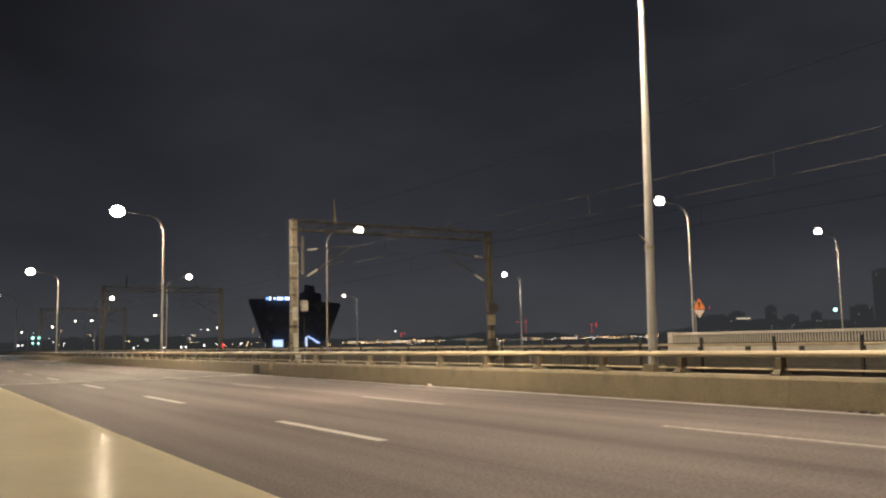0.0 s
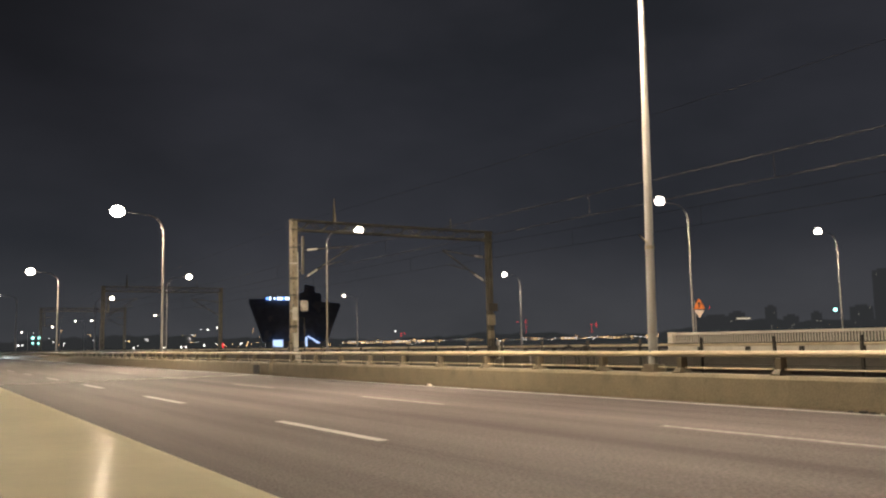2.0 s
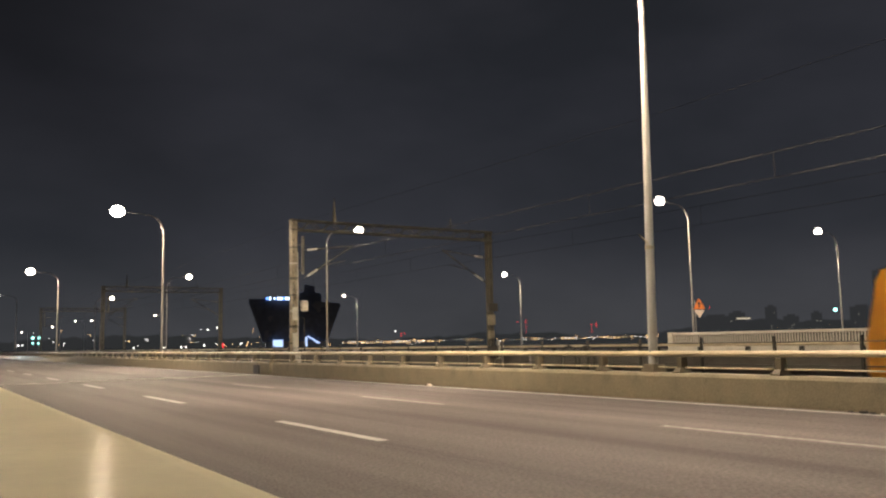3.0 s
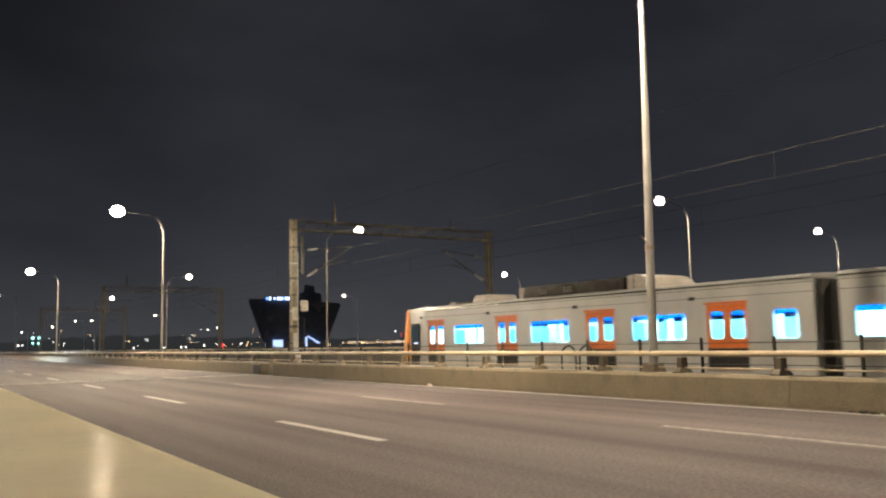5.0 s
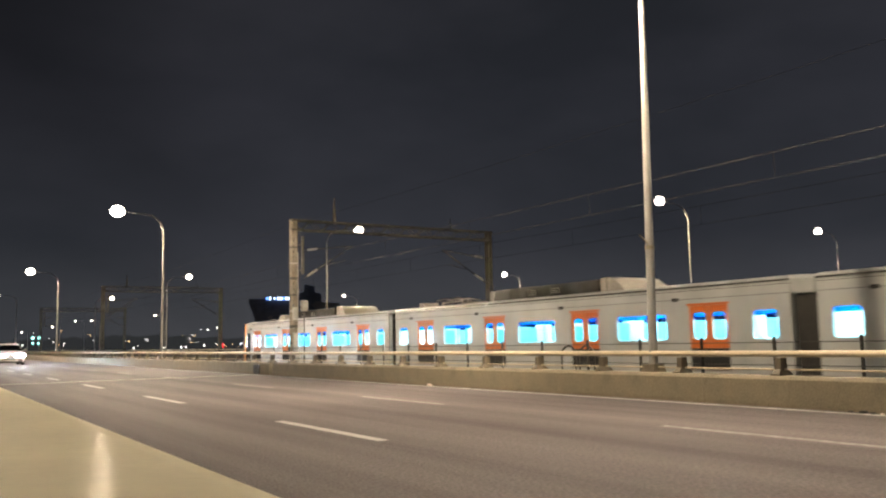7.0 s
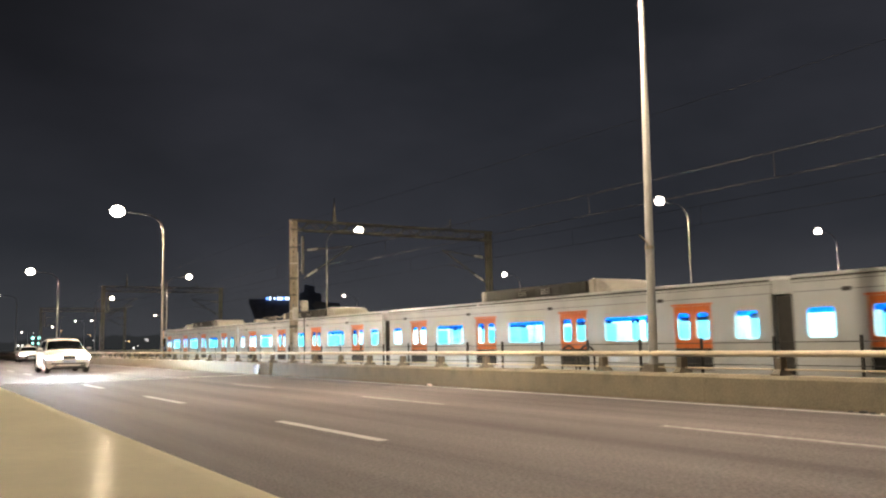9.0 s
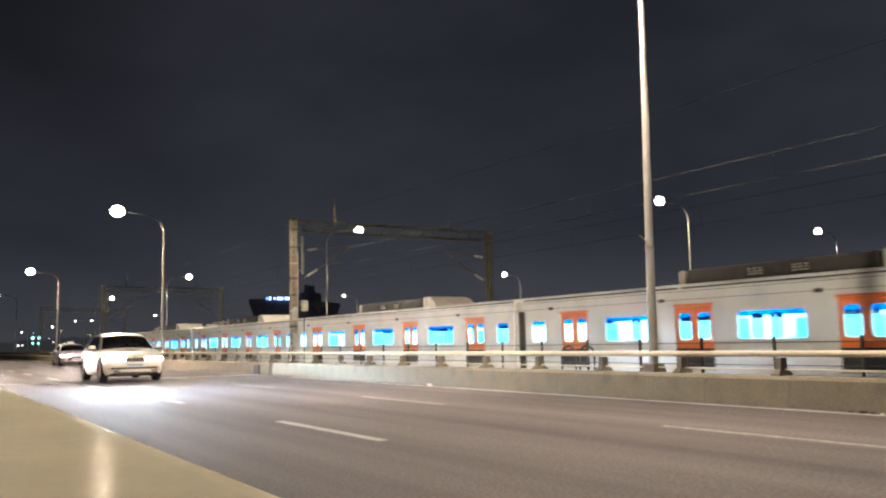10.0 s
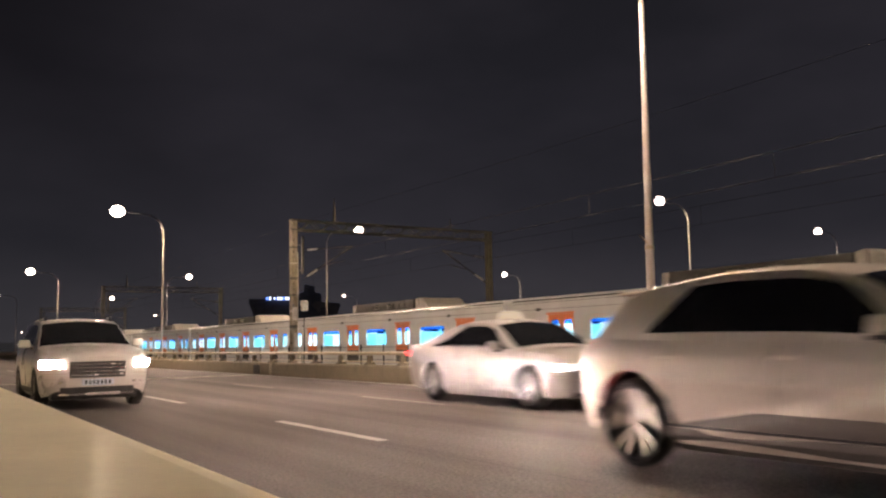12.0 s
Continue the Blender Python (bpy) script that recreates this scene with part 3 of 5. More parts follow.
spots, whites = [], []
for i in range(230):
    x = rnd.choice((rnd.uniform(575, 960), rnd.uniform(600, 780), rnd.uniform(950, 1160)))
    dist = rnd.uniform(1150, 1280)
    (spots if rnd.random() < 0.72 else whites).append((bearing(px(x), dist, lift(rnd.gauss(1.8, 1.4), dist)), rnd.uniform(0.25, 0.62)))
for i in range(70):
    x = rnd.uniform(380, 520) if i < 22 else rnd.uniform(1160, 1560) if i < 45 else rnd.uniform(-20, 470)
    dist = rnd.uniform(1100, 1280)
    up = rnd.uniform(0, 32) if i >= 22 else rnd.uniform(0, 6)
    (spots if rnd.random() < 0.5 else whites).append((bearing(px(x), dist, lift(up, dist)), rnd.uniform(0.25, 0.65)))
for x, up, r in ((236, 0, 1.6), (290, 0, 1.6), (320, 0, 1.5), (328, 0, 1.4), (360, 2, 1.7), (383, 32, 1.4), (366, 28, 1.5), (335, 14, 1.2), (258, 14, 1.2), (40, 8, 1.5), (33, 8, 1.5), (697, 20, 1.1)):
    whites.append((bearing(px(x), 1000, lift(up, 1000)), r * 0.52))
dots("warm_city_light", spots, WARM_DOT, "scattered warm lights along the far river bank")
dots("white_city_light", whites, WHITE_DOT, "scattered white lights along the far river bank")
reds = []
for x, ups in ((927, (34, 30, 22, 14)), (913, (32,)), (1043, (24, 16, 12)), (1051, (26, 22)), (707, (16, 12)), (714, (16,)), (393, (0, 3)), (1485, (70,)), (1252, (48,))):
    for u in ups:
        reds.append((bearing(px(x), 1200, lift(u, 1200)), 0.75 if x != 393 else 1.9))
dots("red_beacon_light", reds, RED_DOT, "red warning beacons on far towers")
dots("teal_signal_light", [(bearing(px(x), 300, lift(u, 300)), r) for x, u, r in ((58, 19, 0.42), (70, 19, 0.5), (58, 11, 0.3), (69, 11, 0.4), (1474, 38, 0.6))], TEAL_DOT, "teal traffic lights far along the bridge")

# boat-shaped dark building with a lit sign
DARK_CLAD = shade("dark_glass_cladding", (0.06, 0.085, 0.14), 0.25, grain=0.6, stain=0.08, vary=0.2, bump=0, spec=0.6)
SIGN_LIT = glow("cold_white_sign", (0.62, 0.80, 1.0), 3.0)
SIGN_BLUE = glow("blue_sign", (0.10, 0.25, 1.0), 2.6)
LOBBY = glow("cold_lit_lobby", (0.45, 0.62, 1.0), 0.8)
bld = thing("boat_shaped_building", "dark boat-shaped building with a lit blue white sign", "building", at=Matrix.Translation(bearing(px(520), 300, -16)) @ pose(0, 0, 0, 0, 0, -(YAW + px(520))))
M = 300 / 1493.0
bm = bmesh.new()
bm_prism(bm, [(u * M, 17.05 + v * M) for u, v in ((-54, 6), (56, 6), (79, 68), (74, 71), (-20, 80), (-77, 80), (-78, 74))], 1, -2.0, 16.0)
for v in bm.verts:
    if v.co.y > 5:
        v.co.x *= 0.9
part("hull", bm, DARK_CLAD, bld)
bm = bmesh.new()
bm_prism(bm, [(u * M, 17.05 + v * M) for u, v in ((7, 62), (47, 62), (46, 88), (35, 91), (34, 102), (17, 105), (15, 92), (7, 90))], 1, 1.0, 9.0)
part("deckhouse", bm, DARK_CLAD, bld)
part("podium", boxed((-50 * M, 0, 0), (50 * M, 12, 17.05 + 7 * M)), DARK_CONCRETE, bld)
part("lobby_front", boxed((-37 * M, -3.2, 17.05 - 3 * M), (-20 * M, -2.2, 17.05 + 9 * M)), LOBBY, bld, "cold lit glass lobby")
part("lobby_front", boxed((18 * M, -3.2, 17.05 - 3 * M), (21 * M, -2.2, 17.05 + 13 * M)), LOBBY, bld, "cold lit glass strip")
bm = bmesh.new()
bm_prism(bm, [(u * M, 17.05 + v * M) for u, v in ((20, 15), (23, 15), (44, 2), (38, 2))], 1, -3.0, -2.4)
part("lit_ramp", bm, LOBBY, bld, "cold lit sloping edge of a ramp")
for i, (u, w, hgt) in enumerate(((-47, 3, 5), (-42, 3, 6), (-35, 2, 5), (-32, 1.6, 6), (-28, 3.2, 6), (-23.5, 3, 6), (-19, 3, 6), (-14.5, 3, 6), (-10.5, 2.4, 5))):
    part("sign_bar", boxed(((u - w * 0.42) * M, -2.6, 17.05 + (80 - hgt * 0.4) * M), ((u + w * 0.42) * M, -2.1, 17.05 + (80 + hgt * 0.4) * M)), SIGN_LIT if i % 3 else SIGN_BLUE, bld, "lit sign bar", bevel=0.1)

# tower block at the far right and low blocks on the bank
# The blocks emit faintly so that haze lifts them towards the sky tone.
BLOCK = glow("far_block_haze_glow", (0.92, 0.95, 1.0), 0.0155)
WIN_DOT = glow("far_window_light", (0.9, 0.85, 0.7), 0.16)
for x, up0, w, up, dist in ((1562, -20, 30, 98, 500), (1262, -20, 60, 33, 900), (1300, -20, 26, 38, 700), (1360, -20, 18, 46, 1000), (1395, -20, 24, 30, 1000), (1440, -20, 16, 34, 1000), (1520, -20, 34, 42, 900)):
    S = dist / 1493.0
    tb = thing("tower_block", "dark far-off block with a few lit windows", "building", "far-off blocks", at=Matrix.Translation(bearing(px(x), dist, -16)) @ pose(0, 0, 0, 0, 0, -(YAW + px(x))))
    hh = 17 + up * S
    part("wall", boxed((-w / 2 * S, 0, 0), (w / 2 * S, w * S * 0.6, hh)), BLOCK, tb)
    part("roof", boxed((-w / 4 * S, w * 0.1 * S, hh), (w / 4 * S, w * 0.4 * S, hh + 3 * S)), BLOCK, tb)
    for i in range(3):
        wx, wz = rnd.uniform(-0.4, 0.4) * w * S, rnd.uniform(17 + 6 * S, hh - 2 * S)
        part("window", boxed((wx - 0.8 * S, -0.1 * S, wz), (wx + 0.8 * S, 0.02, wz + 1.2 * S)), WIN_DOT, tb, "lit window")
part_roof = bearing(px(1311), 690, lift(27, 690))
solid("lit_canopy", boxed((-5, -2, 0), (5, 2, 1.0)), glow("pale_lit_canopy", (1.0, 0.85, 0.6), 0.35), "pale lit canopy edge on a far roof", "canopy", at=Matrix.Translation(part_roof) @ pose(0, 0, 0, 0, 0, -(YAW + px(1311))))

# scraps lying at the foot of the barrier


def scrap(x, y, r, material, label, seed):
    rnd = random.Random(seed)
    bm = bmesh.new()
    bmesh.ops.create_icosphere(bm, subdivisions=2, radius=r)
    for v in bm.verts:
        v.co *= rnd.uniform(0.6, 1.1)
        v.co.z = max(v.co.z * 0.55, -r * 0.28)
        v.co.y *= 1.5
    solid("litter_scrap", bm, material, label, "litter", at=pose(x, y, r * 0.28))


scrap(10.64, 17.72, 0.07, SIGN_WHITE, "crumpled white scrap at the foot of the barrier", 1)
for k, (x, y, r) in enumerate(((10.66, 6.66, 0.05), (10.62, 6.50, 0.035), (10.68, 6.85, 0.03))):
    scrap(x, y, r, DARK_STEEL, "dark leaf scrap at the foot of the barrier", k + 4)
scrap(10.67, 6.40, 0.022, SIGN_WHITE, "small pale scrap at the foot of the barrier", 9)

# ---------------------------------------------------------------- subway train
TRAIN_GREY = shade("brushed_pale_train_steel", (0.46, 0.475, 0.465), 0.40, metal=0.25, grain=60, stain=1.6, vary=0.05, stain_vary=0.12, bump=0.03, stretch=(1, 0.1, 4), streak=(1.0, 0.9, 0.35))
TRAIN_ROOF = shade("dusty_train_roof", (0.10, 0.095, 0.085), 0.8, grain=25, stain=1.5, bump=0.1)
TRAIN_ORANGE = shade("orange_door_paint", (0.62, 0.16, 0.035), 0.4, grain=20, stain=2, vary=0.04, stain_vary=0.08, bump=0)
NOSE_ORANGE = shade("amber_nose_paint", (0.80, 0.33, 0.03), 0.35, grain=20, stain=2, vary=0.04, stain_vary=0.08, bump=0)
UNDERFRAME = shade("sooty_underframe", (0.035, 0.032, 0.030), 0.85, grain=20, stain=3, bump=0.2)
LINER = shade("pale_train_interior", (0.70, 0.78, 0.80), 0.5, grain=10, stain=1, vary=0.03, stain_vary=0.05, bump=0)
FAR_PANE = shade("dusky_teal_far_glass", (0.16, 0.46, 0.55), 0.2, grain=10, stain=1, vary=0.05, bump=0)
PARTITION = shade("teal_partition", (0.12, 0.42, 0.52), 0.4, grain=10, stain=1, vary=0.03, bump=0)
TUBE_LIGHT = glow("train_ceiling_light", (0.76, 0.94, 1.0), 20.0)
CLEAR_PANE = pane("cyan_tinted_train_glass", (0.78, 0.96, 1.0), 0.06)
# Blue bloom over the bright windows, built as a strip of tinted glass.
BLUE_PANE = pane("blue_bloom_strip_glass", (0.02, 0.36, 0.80), 0.06)
BLACK_GLASS = shade("black_cab_glass", (0.008, 0.010, 0.014), 0.08, grain=5, vary=0.05, bump=0, coat=0.5)
CAB_GLASS = shade("dusky_blue_cab_glass", (0.03, 0.06, 0.10), 0.12, grain=5, vary=0.05, bump=0)
CHROME_RAIL = shade("polished_roof_fitting", (0.60, 0.59, 0.56), 0.22, metal=1.0, grain=20, vary=0.03, bump=0)
GUTTER = shade("polished_train_gutter", (0.55, 0.55, 0.53), 0.24, metal=0.9, grain=20, stain=3, vary=0.05, stain_vary=0.2, bump=0)
CAB_LIGHT = glow("cold_console_light", (0.55, 0.65, 1.0), 1.6)
BELLOWS = shade("grey_gangway_bellows", (0.042, 0.040, 0.036), 0.8, grain=15, stain=4, bump=0.1)
GANGWAY = shade("dark_rubber_gangway", (0.014, 0.014, 0.013), 0.8, grain=15, bump=0.2)
FAIRING = shade("dark_dusty_roof_fairing", (0.026, 0.024, 0.021), 0.55, metal=0.2, grain=14, stain=3.0, vary=0.15, stain_vary=0.35, bump=0.12)
AC_WHITE = shade("dusty_white_roof_unit", (0.38, 0.36, 0.32), 0.5, grain=15, stain=2, bump=0.05)
RED_TAIL = glow("red_marker_lamp", (1.0, 0.05, 0.05), 3.0)

HALF = 1.56
FLOOR_Z, ROOF_Z = 1.0, 3.42


def side_wall(bm, ys, holes, x0, x1):
    """A car side of solid cells with real openings."""
    zs = [FLOOR_Z, 1.24, 2.02, 2.72, 2.92, ROOF_Z]
    cuts = sorted(set([ys[0], ys[1]] + [a for h in holes for a in h[:2]]))
    for a, b in zip(cuts, cuts[1:]):
        run = None
        for z0, z1 in zip(zs, zs[1:]):
            m, n = (a + b) / 2, (z0 + z1) / 2
            hole = any(h[0] < m < h[1] and h[2] < n < h[3] for h in holes)
            if hole:
                if run:
                    bm_box(bm, (x0, a, run[0]), (x1, b, run[1]))
                run = None
            else:
                run = (run[0], z1) if run else (z0, z1)
        if run:
            bm_box(bm, (x0, a, run[0]), (x1, b, run[1]))


def rounded(u0, u1, v0, v1, r, n=4):
    pts = []
    for cu, cv, a0 in ((u1 - r, v1 - r, 0), (u0 + r, v1 - r, 90), (u0 + r, v0 + r, 180), (u1 - r, v0 + r, 270)):
        for i in range(n + 1):
            a = radians(a0 + 90 * i / n)
            pts.append((cu + r * math.cos(a), cv + r * math.sin(a)))
    return pts


def framed_pane(bm_frame, u0, u1, v0, v1, r, x0, x1):
    """Corner fillets that round a rectangular opening."""
    pts = rounded(u0, u1, v0, v1, r)
    n = len(pts) // 4
    for k, corner in enumerate(((u1, v1), (u0, v1), (u0, v0), (u1, v0))):
        seg = pts[k * n:(k + 1) * n]
        bm_prism(bm_frame, [corner] + seg, 0, x0, x1)


def door_leaf(x_out, y0, y1, mirror):
    """One sliding door leaf with a round-cornered window hole."""
    bm = bmesh.new()
    xi = x_out + 0.04 * mirror
    w0, w1 = y0 + 0.10, y1 - 0.10
    for a, b, z0, z1 in ((y0, y1, 1.79, 2.02), (y0, y1, 2.74, 2.92), (y0, w0, 2.02, 2.74), (w1, y1, 2.02, 2.74)):
        bm_box(bm, (min(x_out, xi), a, z0), (max(x_out, xi), b, z1))
    framed_pane(bm, w0, w1, 2.02, 2.74, 0.11, min(x_out, xi), max(x_out, xi))
    return bm, (w0, w1)


def train_car(lead):
    """A 20 m car, its front end at y 0 and its tail at -19.6, rail top at z 0."""
    c = thing("subway_car", "pale grey subway car with orange doors and lit cyan windows" if not lead else "leading subway car with an amber nose and orange doors", "subway car", "cars of the subway train")
    doors = [2.72, 7.49, 12.31, 17.06] if lead else [2.52, 7.38, 12.24, 17.10]
    wins = [(4.07, 6.05), (8.87, 10.85), (13.67, 15.70), (18.46, 19.15)] if lead else [(0.36, 1.08), (3.95, 5.90), (8.80, 10.78), (13.68, 15.64), (18.50, 19.22)]
    holes = [(-b, -a, 2.02, 2.72) for a, b in wins] + [(-d - 0.65, -d + 0.65, 1.24, 2.92) for d in doors]
    front = -1.9 if lead else 0.0
    for s in (-1, 1):
        bm = bmesh.new()
        side_wall(bm, (-19.6, front), holes, min(s * HALF, s * (HALF - 0.07)), max(s * HALF, s * (HALF - 0.07)))
        for a, b in wins:
            framed_pane(bm, -b, -a, 2.02, 2.72, 0.10, min(s * HALF, s * (HALF - 0.05)), max(s * HALF, s * (HALF - 0.05)))
        bmesh.ops.remove_doubles(bm, verts=bm.verts, dist=0.0005)
        part("side_wall", bm, TRAIN_GREY, c)
        for a, b in wins:
            w = part("window_pane", boxed((s * (HALF - 0.04) - 0.004, -b, 2.02), (s * (HALF - 0.04) + 0.004, -a, 2.59)), CLEAR_PANE if s < 0 else FAR_PANE, c)
            part("bloom_strip", boxed((s * (HALF - 0.04) - 0.004, -b, 2.594), (s * (HALF - 0.04) + 0.004, -a, 2.72)), BLUE_PANE, c, "blue upper strip standing in for window bloom")
        for d in doors:
            for y0, y1 in ((-d - 0.65, -d - 0.006), (-d + 0.006, -d + 0.65)):
                bm, (w0, w1) = door_leaf(s * (HALF - 0.03), y0, y1, -s)
                leaf = part("door_leaf", bm, TRAIN_ORANGE if s < 0 else LINER, c, "orange sliding door leaf" if s < 0 else "pale inner door leaf")
                xx = s * (HALF - 0.05)
                part("door_glass", boxed((xx - 0.004, w0, 2.02), (xx + 0.004, w1, 2.59)), CLEAR_PANE if s < 0 else FAR_PANE, leaf)
                # The same added bloom strip on the door windows.
                part("door_bloom_strip", boxed((xx - 0.004, w0, 2.594), (xx + 0.004, w1, 2.74)), BLUE_PANE, leaf)
                part("kick_panel", boxed((min(xx, xx + 0.03 * s) - 0.0, y0, 1.24), (max(xx, xx + 0.03 * s), y1, 1.785)), GANGWAY if s < 0 else LINER, leaf, "dark lower door panel" if s < 0 else "")
            part("door_sill", boxed((min(s * (HALF + 0.02), s * 1.45), -d - 0.7, 1.205), (max(s * (HALF + 0.02), s * 1.45), -d + 0.7, 1.235)), RAIL_STEEL, c)
            part("door_header", boxed((min(s * (HALF + 0.012), s * 1.5), -d - 0.70, 2.925), (max(s * (HALF + 0.012), s * 1.5), -d + 0.70, 2.985)), TRAIN_ORANGE, c, "orange strip over the door")
            part("side_lamp", boxed((min(s * (HALF + 0.02), s * 1.54), -d + 1.0, 3.06), (max(s * (HALF + 0.02), s * 1.54), -d + 1.22, 3.16)), UNDERFRAME, c, bevel=0.008)
        for z in (3.325, 3.10):
            part("panel_seam", boxed((min(s * (HALF + 0.003), s * 1.5), -19.6, z), (max(s * (HALF + 0.003), s * 1.5), front, z + 0.014)), TRAIN_ROOF, c)
        part("gutter", tubed([(s * (HALF + 0.018), -19.6, 3.42), (s * (HALF + 0.018), front, 3.42)], 0.026, 10), GUTTER, c, "polished rain gutter", smooth=True)
        part("waist_rib", boxed((min(s * (HALF + 0.012), s * 1.5), -19.6, 3.20), (max(s * (HALF + 0.012), s * 1.5), front, 3.235)), TRAIN_GREY, c)
    # arched roof with a rain gutter
    arc = [(-HALF - 0.02, ROOF_Z), (-HALF - 0.02, ROOF_Z + 0.05)] + [(-HALF * math.cos(radians(a)), ROOF_Z + 0.05 + 0.10 * math.sin(radians(a)) ** 0.6) for a in range(8, 180, 12)] + [(HALF + 0.02, ROOF_Z + 0.05), (HALF + 0.02, ROOF_Z)]
    bm = bmesh.new()
    bm_prism(bm, arc, 1, -19.6, front)
    part("roof", bm, TRAIN_GREY, c, smooth=True)
    part("floor", boxed((-HALF + 0.03, -19.6, 0.98), (HALF - 0.03, front, 1.12)), UNDERFRAME, c)
    part("ceiling", boxed((-HALF + 0.09, -19.5, 3.25), (HALF - 0.09, front - 0.1, 3.30)), LINER, c)
    for x in (-0.7, 0.7):
        part("ceiling_light", boxed((x - 0.16, -19.3, 3.22), (x + 0.16, front - 0.5, 3.245)), TUBE_LIGHT, c, "long cold ceiling light")
    part("inner_floor", boxed((-HALF + 0.09, -19.5, 1.125), (HALF - 0.09, front - 0.1, 1.14)), LINER, c)
    for y in ((-19.55, -19.45), (front - 0.15, front - 0.05)):
        part("end_wall", boxed((-HALF + 0.08, y[0], 1.14), (HALF - 0.08, y[1], 3.25)), LINER, c)
    for a, b in wins[:-1] if lead else wins[1:-1]:
        for s in (-1, 1):
            part("seat", boxed((min(s * 1.42, s * 1.0), -b + 0.0, 1.45), (max(s * 1.42, s * 1.0), -a - 0.0, 1.58)), PARTITION, c, "teal bench seat", bevel=0.03)
            for y in (-b - 0.12, -a + 0.10):
                part("partition", boxed((min(s * 1.44, s * 0.98), y - 0.015, 1.2), (max(s * 1.44, s * 0.98), y + 0.015, 2.55)), PARTITION, c)
            part("grab_pole", tubed([(s * 0.95, -(a + b) / 2 + 0.3, 1.2), (s * 0.95, -(a + b) / 2 + 0.3, 3.24)], 0.03, 6), PARTITION, c)
    for s in (-1, 1):
        part("inner_wall", boxed((min(s * 1.48, s * 1.465), -19.5, 1.14), (max(s * 1.48, s * 1.465), front - 0.1, 2.0)) , LINER, c)
        part("inner_wall", boxed((min(s * 1.48, s * 1.465), -19.5, 2.95), (max(s * 1.48, s * 1.465), front - 0.1, 3.25)), LINER, c)
    # underframe boxes and bogies
    for y in (-3.0, -16.6):
        bm = boxed((-1.1, y - 1.5, 0.32), (1.1, y + 1.5, 0.62))
        for wy in (y - 1.05, y + 1.05):
            for s in (-1, 1):
                bm_tube(bm, [(s * 0.72, wy, 0.43), (s * 0.84, wy, 0.43)], 0.43, 16)
            bm_tube(bm, [(-0.72, wy, 0.43), (0.72, wy, 0.43)], 0.08, 8)
        part("bogie", bm, UNDERFRAME, c)
    for y0, y1 in ((-6.4, -5.0), (-9.2, -7.0), (-11.6, -9.8), (-14.4, -12.4)):
        part("underfloor_box", boxed((-1.4, y0, 0.35), (1.4, y1, 0.98)), UNDERFRAME, c, bevel=0.03)
    # roof gear: white coolers at both ends of a dark louvred fairing
    fy0, fy1 = (-12.93, -7.9) if lead else (-12.38, -6.75)
    ay = fy0 - 1.15
    bm = bmesh.new()
    bm_prism(bm, [(ay, 3.50), (fy0 - 0.02, 3.50), (fy0 - 0.02, 3.98), (fy0 - 0.3, 4.02), (ay + 0.5, 3.95), (ay + 0.2, 3.74)], 0, -1.0, 1.0)
    part("air_conditioner", bm, AC_WHITE, c, "dusty white roof air conditioner", bevel=0.05)
    part("unit_joint", boxed((-1.006, fy0 - 0.36, 3.50), (1.006, fy0 - 0.32, 4.01)), TRAIN_ROOF, c)
    part("roof_fairing", boxed((-1.10, fy0, 3.50), (1.10, fy1, 3.95), (0.96, 0.99)), FAIRING, c, "dark louvred metal roof fairing", bevel=0.03)
    part("fairing_end", boxed((-1.11, fy1 + 0.03, 3.50), (1.11, fy1 + 0.20, 3.93)), AC_WHITE, c, bevel=0.02)
    for k in range(10):
        part("louvre", boxed((-1.118, fy0 + 0.25 + 0.48 * k, 3.60), (-1.098, fy0 + 0.60 + 0.48 * k, 3.86), (1.0, 0.96)), FAIRING, c)
    if lead:
        part("air_conditioner", boxed((-0.8, -5.2, 3.50), (0.8, -4.2, 3.88), (0.86, 0.86)), AC_WHITE, c, "dusty white roof air conditioner", bevel=0.06)
        part("roof_vent", boxed((-0.5, -2.4, 3.50), (0.5, -1.95, 3.72), (0.8, 0.7)), AC_WHITE, c, bevel=0.04)
        part("cooler_plinth", boxed((-0.9, -4.18, 3.50), (0.9, -3.2, 3.66)), TRAIN_ROOF, c, bevel=0.02)
    for y in (-9.3, -10.6):
        bm = bmesh.new()
        for k in range(3):
            pts = [(-1.17, y + 0.16 * k, 3.64 + 0.035 * i) for i in range(7)]
            bm_tube(bm, pts, [0.05, 0.075, 0.05, 0.075, 0.05, 0.07, 0.03], 12)
        part("roof_bushing", bm, CHROME_RAIL, c, "polished ribbed bushing on the roof", smooth=True)
    if lead:
        part("gangway", boxed((-0.95, -20.23, 1.1), (0.95, -19.58, 3.36)), GANGWAY, c, "dark rubber gangway", bevel=0.03)
    else:
        for k in range(5):
            part("gangway_fold", boxed((-1.40, -20.17 + 0.115 * k, 0.95), (1.40, -20.08 + 0.115 * k, 3.06)), BELLOWS, c, "grey gangway bellows fold", bevel=0.02)
        part("gangway_hood", boxed((-1.48, -20.18, 3.08), (1.48, -19.58, 3.44)), TRAIN_GREY, c, bevel=0.04)
    part("gangway_frame", boxed((-1.35, -19.66, 1.0), (1.35, -19.595, 3.4)), UNDERFRAME, c)
    if lead:
        # raked amber nose with a black windscreen and cab door
        prof = [(-1.9, 1.0), (0.02, 1.0), (0.13, 1.25), (0.11, 1.95), (-0.13, 2.9), (-0.22, 3.25), (-0.38, 3.46), (-1.9, 3.56)]
        bm = bmesh.new()
        bm_prism(bm, prof, 0, -1.555, 1.555)
        for v in bm.verts:
            k = max(0.0, v.co.y + 0.75)
            v.co.x *= 1 - 0.11 * k
